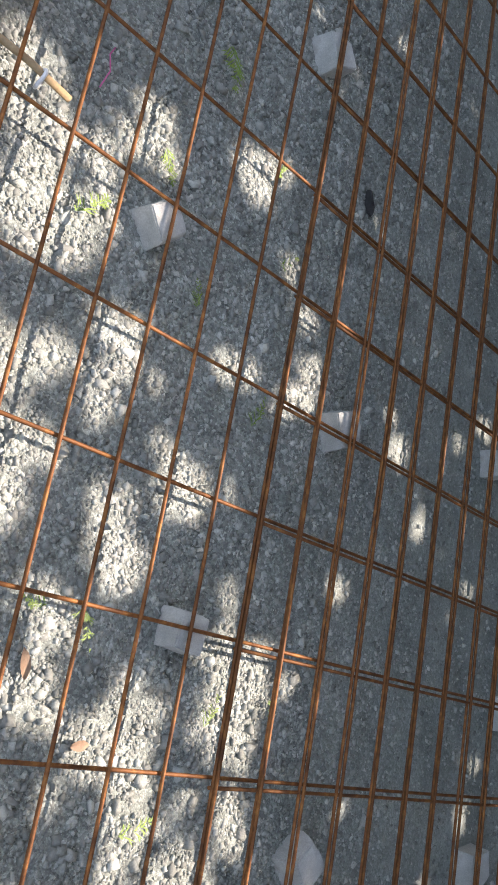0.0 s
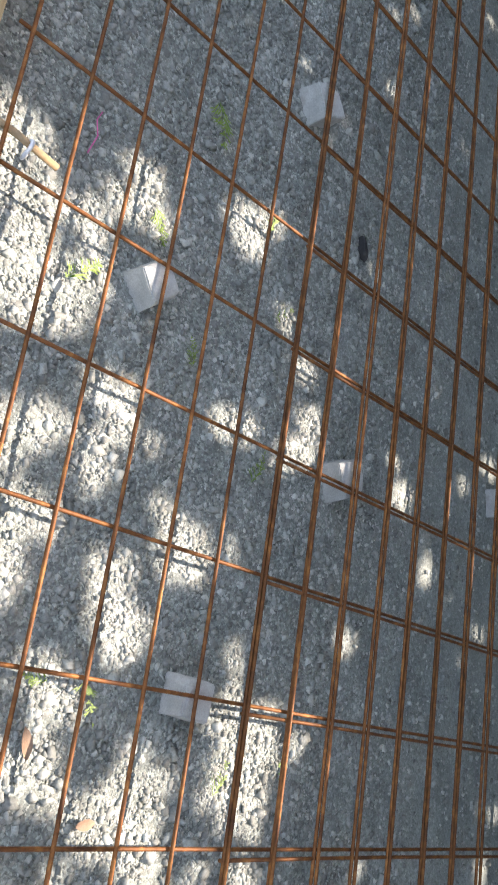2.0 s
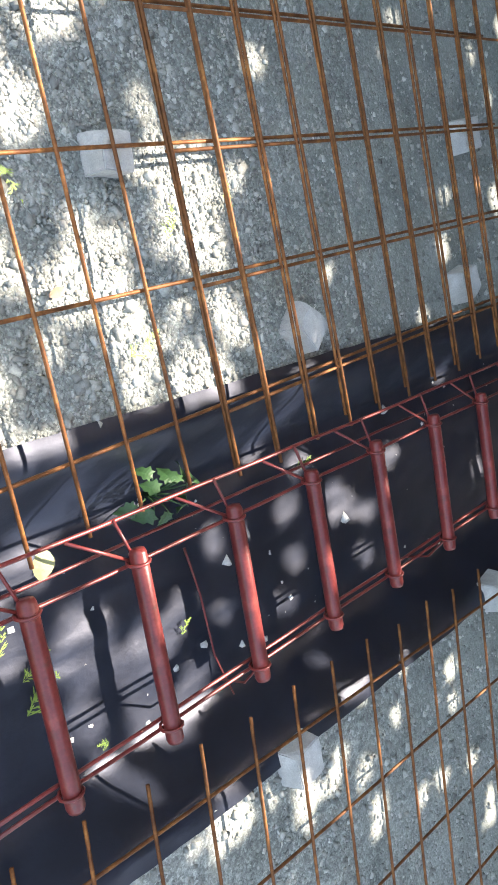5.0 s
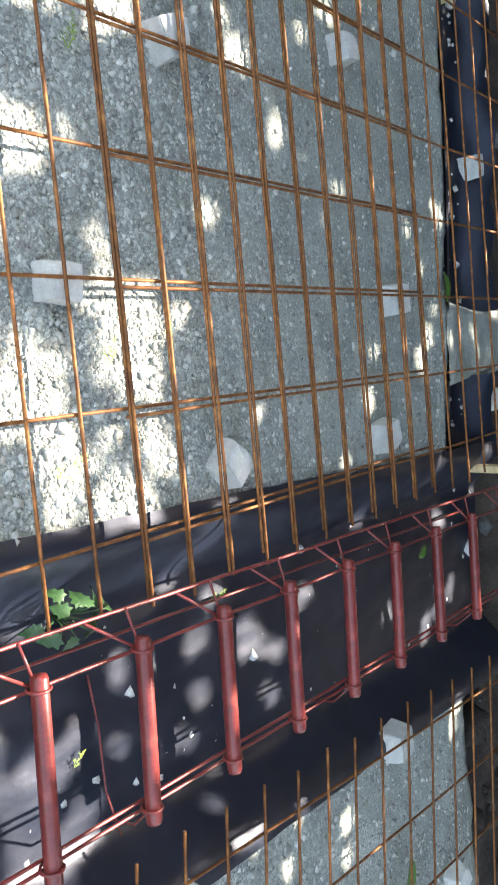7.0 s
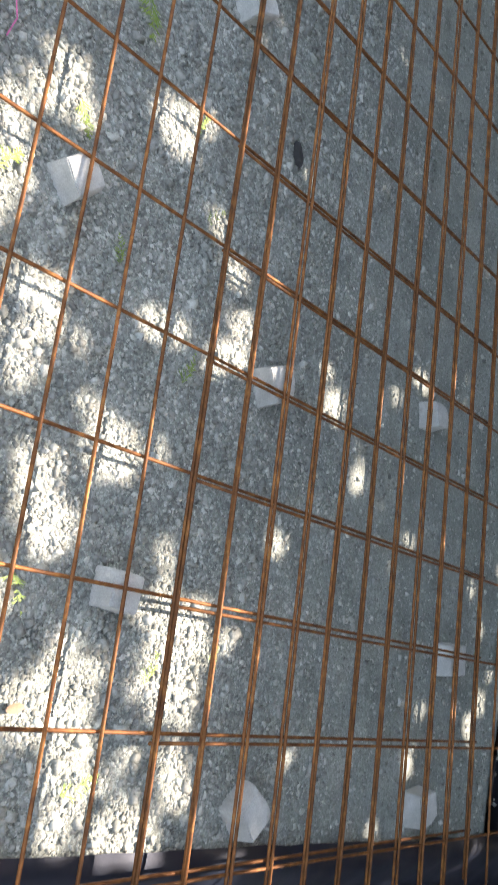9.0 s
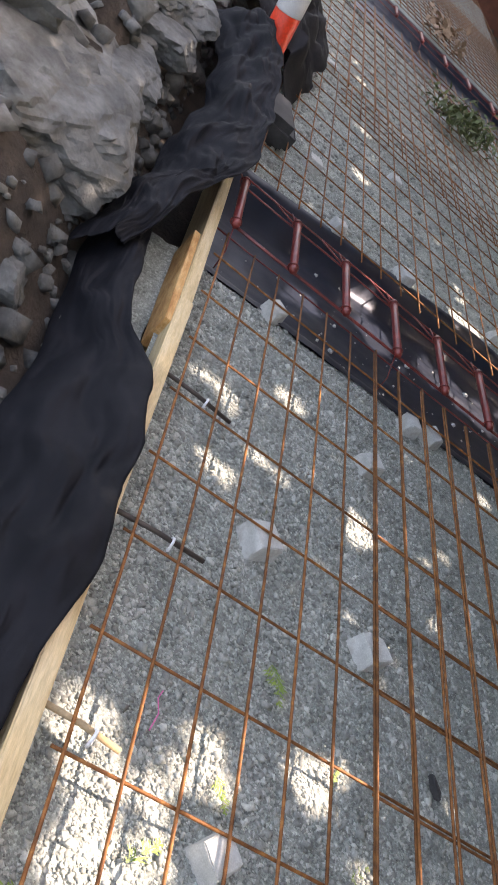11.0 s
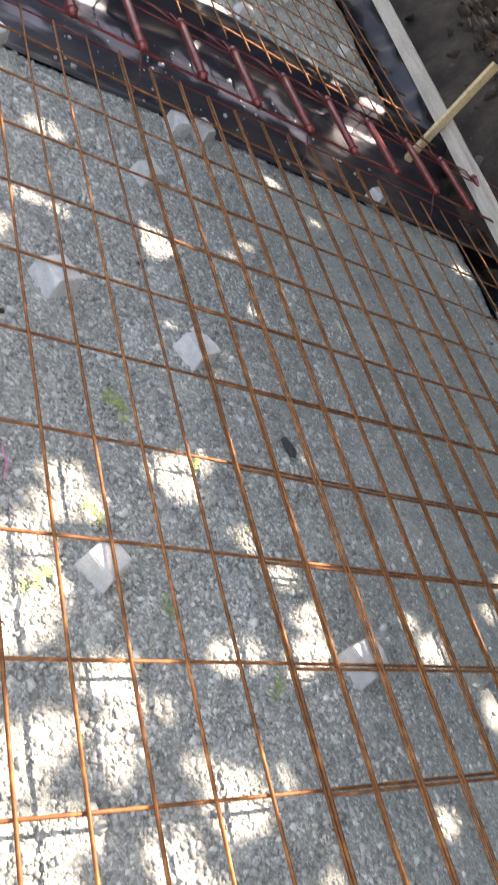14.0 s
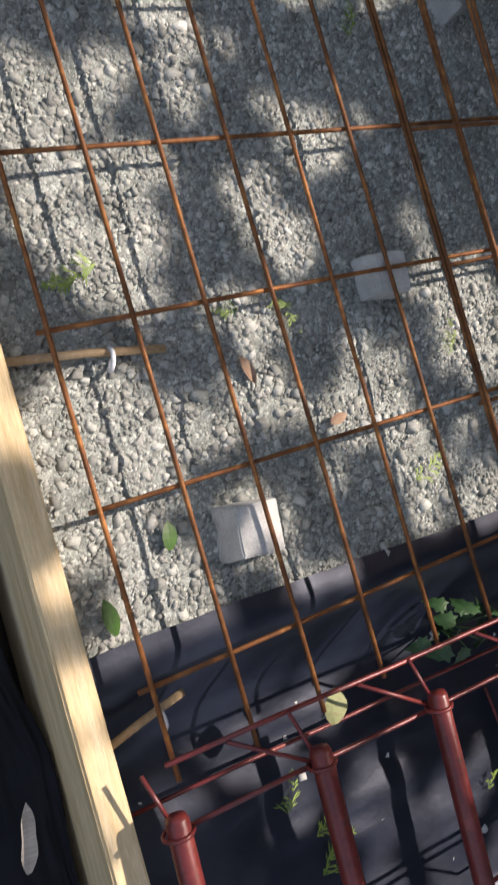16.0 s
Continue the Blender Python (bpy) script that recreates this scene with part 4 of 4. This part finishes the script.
rnd = random.Random(8)
BOARD_LIGHT = ((-0.11, -0.08, 0.04), (-0.11, -0.2, 0.04), (-0.12, -0.3, 0.03), (-0.11, 0.02, 0.03), (-0.11, 0.3, 0.025), (-0.11, 0.37, 0.02), (-0.1, 0.13, 0.02), (0.195, 0.115, 0.03), (-0.2, -0.12, 0.025))
near_gaps = [(x, y, r + (0.006 if r > 0.014 else 0.004)) for x, y, r in BOARD_LIGHT + BESIDE_BOARD + BESIDE_BOARD_B + PAD_CORNER + PAD_CORNER_B + PAD_RIM + PAD_RIM_B + PAD_MIDDLE + PAD_FAR_SIDE + TRENCH + TRENCH_FAR + TRENCH_NEAR + SOUTH_PAD + PAD_NORTH + NORTH_TRENCH + NORTH_PAD]
side_gaps = [(rnd.uniform(2.0, 2.5), rnd.uniform(-0.2, 2.5), rnd.uniform(0.004, 0.03)) for _ in range(80)]
faint_gaps = [(rnd.uniform(0.0, 1.9), rnd.uniform(0.0, 2.5), rnd.uniform(0.0, 0.004)) for _ in range(70)]
tree(((5.4, -1.4, 0.2), (5.3, -1.2, 1.0), (5.0, -0.8, 1.8), (4.6, -0.3, 2.4)), ((3.4, 1.2, 2.9), (3.2, 2.8, 3.1), (3.2, -0.8, 2.9), (5.0, 2.0, 3.2)),
     crown("crown", -1.9, 3.8, -4.4, 4.9, 2.3, 3.6, 185000, 0.08, near_gaps + side_gaps + faint_gaps, 3, (-0.35, 2.5, -1.5, 2.7, 165000, 0.048)), "leafy green shade tree beside the excavation")
far_gaps = [(rnd.uniform(0.1, 6.5), rnd.uniform(3.6, 20.0), rnd.uniform(0.0, 0.02)) for _ in range(50)] + [(rnd.uniform(0.3, 2.6), rnd.uniform(7.75, 8.5), rnd.uniform(0.03, 0.1)) for _ in range(14)]
far_gaps += list(NORTH_TRENCH + NORTH_PAD) + [(path_left(y) + 1.9 - 0.76 * path_z(y), y - 0.15 * path_z(y), 0.12) for y in (11.5, 11.9, 12.3, 12.8, 13.2, 13.7, 14.3, 14.8, 15.2, 15.9, 16.4)]
tree(((9.6, 7.5, 0.6), (9.4, 7.6, 2.2), (9.0, 7.7, 4.2)), ((7.0, 6.0, 5.6), (6.5, 9.5, 5.8), (7.5, 12.0, 5.6)),
     crown("crown", -2.2, 7.0, 3.6, 18.6, 4.2, 6.4, 56000, 0.26, far_gaps, 4), "tall leafy green tree shading the far slab")


# bare trunks on the spoil beside the path
tree(((5.15, 10.2, 0.5), (5.17, 10.22, 1.6), (5.1, 10.3, 3.2), (5.0, 10.3, 5.2)), ((4.0, 9.4, 6.3), (6.2, 9.5, 6.4), (5.2, 11.8, 6.4)), skirt("crown", 3.9, 6.4, 9.0, 11.8, 5.6, 6.8, 2600, 0.2, 31), "dark rough-barked tree standing on the spoil beside the path")
tree(((4.55, 19.8, 0.9), (4.6, 19.8, 2.0), (4.6, 19.9, 3.6), (4.5, 20.0, 5.4)), ((3.4, 19.2, 6.4), (5.6, 19.4, 6.5), (4.6, 21.4, 6.4)), skirt("crown", 3.3, 5.8, 18.8, 21.6, 5.7, 6.8, 2600, 0.2, 32), "dark tree trunk at the far end of the excavation")


def traffic_cone(x, y, z):
    c = empty("traffic_cone", pose(x, y, z), "small orange traffic cone with a white collar on the path", "traffic cone")
    part("base", beam(0.36, 0.36, 0.04, 0.01), ORANGE, c).matrix_basis = pose(0, 0, 0.02)
    part("cone", tube("cone", [(0, 0, 0.04), (0, 0, 0.3), (0, 0, 0.7), (0, 0, 0.72)], [0.14, 0.1, 0.035, 0.02], 20), ORANGE, c)
    part("collar", tube("collar", [(0, 0, 0.34), (0, 0, 0.5)], [0.096, 0.071], 20), BAND, c, "white reflective collar")


traffic_cone(5.85, 22.6, path_z(22.6) + 0.04)


# ---- ties that stick out of the formwork ----
def form_tie(y, x1, z, mat_, label, turn):
    t = empty("form_tie", pose(-0.045, y, z, 0, 0, turn), label, "form tie", "form ties")
    part("pin", tube("pin", [(0, 0, 0), (x1 * 0.5, 0.002, 0.001), (x1, 0, -0.004)], 0.0052, 8), mat_, t)
    loop = [(x1 * 0.62 + 0.004 * math.cos(a) + 0.002 * a, 0.013 * math.cos(a) - 0.008, 0.013 * math.sin(a)) for a in np.linspace(0, 5.2, 12)]
    part("clip", tube("clip", loop, 0.003, 6), WHITE, t, "pale blue-white plastic clip")
    return t


DARK_STEEL = material("dark_steel", [(0.3, (0.04, 0.035, 0.032)), (0.7, (0.1, 0.08, 0.07))], 20, 300, 0.3, 0.6, 0.3, dist=0.001)
form_tie(0.382, 0.20, 0.05, STRAW, "pale cane tie with a clip sticking out of the formwork", -6)
form_tie(1.055, 0.14, 0.08, STRAW, "pale tie with a clip sticking out of the formwork", -4)
form_tie(1.475, 0.22, 0.06, DARK_STEEL, "dark steel tie with a pale clip over the gravel", 4)
form_tie(1.93, 0.21, 0.06, DARK_STEEL, "dark steel tie with a pale clip over the gravel", -2)
form_tie(-0.055, 0.11, 0.03, STRAW, "pale wooden tie sticking out over the trench", 12)


# ---- leaves, sprigs and litter ----
def leaf_mesh(length, width, curl=0.2, n=5, lobes=0.0):
    bm = bmesh.new()
    rows = []
    for i in range(n + 1):
        t = i / n
        w = width * math.sin(math.pi * min(1, 0.06 + t * 0.94)) ** 0.8 * 0.5 * (1 + lobes * math.sin(t * 9))
        z = curl * length * t * (1 - t)
        rows.append([bm.verts.new((length * t, s_ * w, z + 0.12 * abs(s_) * w)) for s_ in (-1, 0, 1)])
    for a, b in zip(rows, rows[1:]):
        for k in range(2):
            bm.faces.new((a[k], a[k + 1], b[k + 1], b[k]))
    return bm


def fallen_leaf(x, y, z, length, width, turn, mat_, label, tilt=4):
    ob = part("fallen_leaf", leaf_mesh(length, width), mat_)
    ob.matrix_world = pose(x, y, z, tilt, -tilt, turn)
    return tagged(ob, label, "leaf", "fallen leaves")


SPRIG = material("cypress_sprig", [(0.3, (0.11, 0.22, 0.03)), (0.7, (0.27, 0.38, 0.07))], 40, 200, 0.2, 0.6, dist=0.001)
YELLOW = material("yellowed_leaf", [(0.3, (0.2, 0.23, 0.1)), (0.7, (0.33, 0.35, 0.17))], 60, 200, 0.2, 0.6, dist=0.001, dirt=((0.2, 0.14, 0.06), 120, 0.62))


def sprig(x, y, z, size, turn, seed, mat_=SPRIG):
    rng = random.Random(seed)
    verts, faces = [], []

    def blade(p, a, length, w):
        d = Vector((math.cos(a), math.sin(a), 0.05))
        n_ = Vector((-d.y, d.x, 0))
        b = len(verts)
        up = Vector((0, 0, w * 0.5))
        verts.extend([tuple(p), tuple(p + 0.5 * length * d + w * n_ + up), tuple(p + length * d), tuple(p + 0.5 * length * d - w * n_ + up)])
        faces.append((b, b + 1, b + 2, b + 3))
    for k in range(16):
        t = k / 16
        if rng.random() < 0.35:
            continue
        p = Vector((size * t, 0.12 * size * math.sin(3 * t + seed), 0.004 + 0.01 * t))
        blade(p, 0.1, size * 0.12, size * 0.014)
        for s_ in (-1, 1):
            ln = size * (0.36 * (1 - t) + 0.1) * rng.uniform(0.2, 1.2)
            a = s_ * rng.uniform(0.45, 0.8)
            blade(p, a, ln, size * 0.018)
            blade(p + 0.5 * ln * Vector((math.cos(a), math.sin(a), 0)), a + s_ * 0.5, ln * 0.5, size * 0.015)
    ob = part("sprig", from_arrays("sprig", verts, faces), mat_)
    ob.matrix_world = pose(x, y, z, 0, 0, turn)
    return tagged(ob, "small yellow-green conifer sprig lying on the ground", "sprig", "fallen sprigs")


for i, (x, y, size, turn) in enumerate(((0.371, 1.37, 0.09, 280), (0.278, 1.107, 0.07, 300), (0.169, 0.917, 0.07, 60), (0.596, 0.263, 0.06, 80), (0.459, 0.117, 0.08, 15), (0.335, 0.40, 0.06, 275), (0.27, 0.39, 0.045, 170),
                                        (0.535, 1.19, 0.05, 80), (0.05, 0.84, 0.07, 200), (0.585, 0.75, 0.06, 85), (0.41, 0.89, 0.05, 110), (0.58, 1.06, 0.05, 30), (0.10, 0.47, 0.08, 185), (0.75, 0.29, 0.05, 95))):
    sprig(x, y, PAD_Z + 0.011, size * 0.95, turn, i)
for i, (x, y, size, turn) in enumerate(((0.215, -0.30, 0.07, 20), (0.2, -0.36, 0.1, 25), (0.52, -0.39, 0.05, 60), (0.33, -0.47, 0.04, 170), (0.19, -0.26, 0.07, 80), (0.9, -0.2, 0.05, 10), (0.28, -0.17, 0.04, 40))):
    sprig(x, y, -0.055, size * 0.8, turn, 30 + i)
fallen_leaf(0.09, 0.13, PAD_Z + 0.012, 0.035, 0.02, 80, LEAF, "green oval leaf lying on the gravel")
fallen_leaf(0.0, 0.06, PAD_Z + 0.012, 0.045, 0.02, 95, LEAF, "green oval leaf lying on the gravel")
fallen_leaf(0.265, 0.295, PAD_Z + 0.014, 0.042, 0.017, 110, DRY, "dry brown leaf lying on the gravel")
fallen_leaf(0.215, -0.128, 0.08, 0.044, 0.036, 75, YELLOW, "spotted yellow-green leaf caught on the cage wires")
fallen_leaf(0.36, 0.22, PAD_Z + 0.012, 0.03, 0.015, 10, DRY, "dry pale leaf lying on the gravel")
fallen_leaf(1.39, -1.10, PAD_Z + 0.03, 0.12, 0.06, 75, LEAF, "broad green leaf lying on the gravel")
fallen_leaf(1.88, 0.38, PAD_Z + 0.03, 0.08, 0.05, 100, LEAF, "green leaf lying at the gravel edge")
fallen_leaf(1.8, -0.33, -0.04, 0.05, 0.035, 30, LEAF, "green leaf lying on the black sheet")

def lobed_leaf(size, droop):
    """A toothed, three-lobed leaf, folded along its rib and drooping at the tip."""
    half = ((0.0, 0.03), (0.08, 0.2), (0.02, 0.40), (0.22, 0.34), (0.36, 0.52), (0.5, 0.3), (0.66, 0.33), (0.78, 0.16), (1.0, 0.0))
    bm = bmesh.new()
    rib = [bm.verts.new((size * k / 8, 0, -droop * size * (k / 8) ** 2)) for k in range(9)]
    for side in (-1, 1):
        rim = [bm.verts.new((size * x, side * size * w, size * (0.16 * w - droop * x * x))) for x, w in half]
        for k in range(8):
            bm.faces.new((rib[k], rib[k + 1], rim[k + 1], rim[k]) if side > 0 else (rib[k], rim[k], rim[k + 1], rib[k + 1]))
    return bm


# weed seedling in the trench
weed = empty("weed", pose(0.505, -0.118, -0.045), "young green weed growing through the black sheet", "weed")
for k, (a, h, out, size) in enumerate(((200, 0.10, 0.06, 0.055), (150, 0.12, 0.05, 0.05), (100, 0.125, 0.035, 0.05), (60, 0.12, 0.03, 0.045), (20, 0.09, 0.06, 0.06), (340, 0.08, 0.07, 0.06), (260, 0.09, 0.04, 0.045), (310, 0.10, 0.05, 0.05), (180, 0.075, 0.085, 0.05), (5, 0.11, 0.075, 0.055), (125, 0.10, 0.07, 0.045))):
    w = radians(a)
    size, tip = 0.66 * size, 0.66 * Vector((out * math.cos(w), out * math.sin(w), h))
    st = part("stem", tube("stem", [(0, 0, 0), tip * 0.5 + Vector((0, 0, 0.012)), tip], [0.0022, 0.0016, 0.001], 5), WEED, weed)
    o = part("leaf", lobed_leaf(size * 1.02, 0.6 + 0.25 * math.sin(k * 4)), WEED, st)
    o.matrix_basis = Matrix.Translation(tip) @ pose(0, 0, 0, 16 * math.sin(k * 2), 24 + 10 * math.sin(k * 3), a + 20 * math.sin(k * 5))

# dark stone, string and scraps
ob = rock(0.812, 1.318, PAD_Z + 0.008, 0.014, 0.026, 0.012, 15, 31, "small black stone on the gravel", 3)
ob.data.materials[0] = RUBBER
ob.name = "stone"
PINK = material("pink_string", [(0.3, (0.6, 0.1, 0.3)), (0.7, (0.75, 0.2, 0.42))], 40, 200, 0.1, 0.7, dist=0.001)
ob = part("string", tube("string", [(0.15, 1.12, 0.045), (0.156, 1.15, 0.052), (0.152, 1.18, 0.046), (0.16, 1.2, 0.042)], 0.0012, 5), PINK)
tagged(ob, "short frayed pink builder's string on the gravel", "string")
ob = part("bark_strip", leaf_mesh(0.08, 0.02, 0.15, 8, 0.2), PLANK)
ob.matrix_world = pose(-0.15, -0.15, 0.0, 10, -12, 80)
tagged(ob, "curled strip of pale bark beside the formwork", "bark")
rng2 = random.Random(17)
cubes_v, cubes_f = [], []
for _ in range(620):
    side = rng2.random() < 0.35
    y = rng2.uniform(-0.6, 2.5) if side else rng2.choice((rng2.uniform(-0.58, -0.05), rng2.uniform(2.6, 3.3)))
    x = edge_x(y) + rng2.uniform(0.08, 0.34) if side else rng2.uniform(-0.02, 2.0)
    s_ = (0.0036 if side else 0.0022) * math.exp(rng2.gauss(0, 0.6))
    m_ = pose(x, y, -0.062 if side else -0.060 if y < 0 else -0.085, rng2.uniform(0, 90), rng2.uniform(0, 90), rng2.uniform(0, 90))
    b = len(cubes_v)
    cubes_v += [tuple(m_ @ Vector((a * s_, c * s_, d * s_))) for a, c, d in ((-1, -1, -1), (1, -1, -1), (1, 1, -1), (-1, 1, -1), (-1, -1, 1), (1, -1, 1), (1, 1, 1), (-1, 1, 1))]
    cubes_f += [tuple(b + i for i in q) for q in ((0, 3, 2, 1), (4, 5, 6, 7), (0, 1, 5, 4), (1, 2, 6, 5), (2, 3, 7, 6), (3, 0, 4, 7))]
ob = part("grit", from_arrays("grit", cubes_v, cubes_f), CONC)
tagged(ob, "pale grit scattered over the black sheet", "grit", kind="stuff")

# cut branch lying on the far mesh
branch = empty("cut_branch", pose(1.42, 6.5, MESH_Z + 0.01, 0, 0, 35), "leafy cut branch wilting on the steel mesh", "branch")
part("stem", tube("stem", [(-0.35, 0, 0.01), (0, 0.02, 0.04), (0.35, 0, 0.02)], [0.008, 0.006, 0.002], 6), BARK, branch)
rng2 = random.Random(5)
lv, lf = [], []
for _ in range(520):
    p = Vector((rng2.gauss(0, 0.19), rng2.gauss(0, 0.11), abs(rng2.gauss(0.05, 0.05))))
    m_ = Matrix.Translation(p) @ pose(0, 0, 0, rng2.uniform(-60, 60), rng2.uniform(-60, 60), rng2.uniform(0, 360))
    b = len(lv)
    lv += [tuple(m_ @ Vector(q)) for q in ((-0.035, 0, 0), (0, 0.011, 0.004), (0.035, 0, 0), (0, -0.011, 0.004))]
    lf.append((b, b + 1, b + 2, b + 3))
part("foliage", from_arrays("foliage", lv, lf), LEAF_DULL, branch)

rng2 = random.Random(12)
lv, lf = [], []
for _ in range(90):
    p = Vector((1.5 + rng2.gauss(0, 0.14), 9.5 + rng2.gauss(0, 0.22), MESH_Z + 0.02 + abs(rng2.gauss(0, 0.05))))
    m_ = Matrix.Translation(p) @ pose(0, 0, 0, rng2.uniform(-60, 60), rng2.uniform(-60, 60), rng2.uniform(0, 360))
    b = len(lv)
    lv += [tuple(m_ @ Vector(q)) for q in ((-0.06, 0, 0), (0, 0.03, 0.01), (0.06, 0, 0), (0, -0.03, 0.01))]
    lf.append((b, b + 1, b + 2, b + 3))
ob = part("dry_leaves", from_arrays("dry_leaves", lv, lf), DRY)
tagged(ob, "heap of dry brown leaves on the far mesh", "dry leaves", kind="stuff")

# ---- added hedge behind the bank, shrub at the top of the path ----
# Unseen hedge, added to keep low sky out of the polythene's reflections.
hedge = part("hedge", skirt("hedge", 5.4, 7.4, -7.0, 4.0, 0.35, 3.6, 28000, 0.22, 6), LEAF_DULL)
tagged(hedge, "dense dull green hedge added out of view behind the dug bank to block low sky", "hedge", kind="stuff")
shrub = part("shrub", skirt("shrub", 6.9, 8.2, 25.8, 28.0, 1.7, 4.2, 6000, 0.2, 9), LEAF)
tagged(shrub, "bright sunlit green shrub at the top of the path", "shrub", kind="stuff")

# gravel spill between the liners of the perimeter trench
def spill(u, v):
    y = 0.13 + 0.27 * v + 0.02 * fbm(u * 0.4, v, 4, 2)
    return 1.93 + 0.55 * u, y, PAD_Z + 0.004 - 0.1 * (1 - smooth(0.0, 0.14, min(v, 1 - v))) - 0.04 * u + 0.012 * fbm(u, y, 6, 3)


def back_spill(u, v):
    x, y = -0.27 + 0.19 * u, 1.95 + 0.75 * v
    return x, y, -0.05 + 0.02 * u - 0.05 * (1 - smooth(0, 0.12, min(v, 1 - v))) + 0.012 * fbm(x, y, 9, 3)


ob = part("gravel_spill", sheet("gravel_spill", np.linspace(0, 1, 20), np.linspace(0, 1, 50), back_spill), GRIT)
tagged(ob, "grey gravel spilled behind the formwork board", "gravel", kind="stuff")
ob = part("gravel_spill", sheet("gravel_spill", np.linspace(0, 1, 40), np.linspace(0, 1, 30), spill), GRIT)
tagged(ob, "grey gravel left between two lined trench lengths", "gravel", kind="stuff")
strand = part("strand", tube("strand", [(0.566, -0.24, -0.047), (0.574, -0.33, -0.043), (0.577, -0.45, -0.045), (0.588, -0.53, -0.03)], [0.0026, 0.0022, 0.002, 0.0015], 6), OXIDE)
tagged(strand, "thin dark red wire offcut lying on the black sheet", "wire")
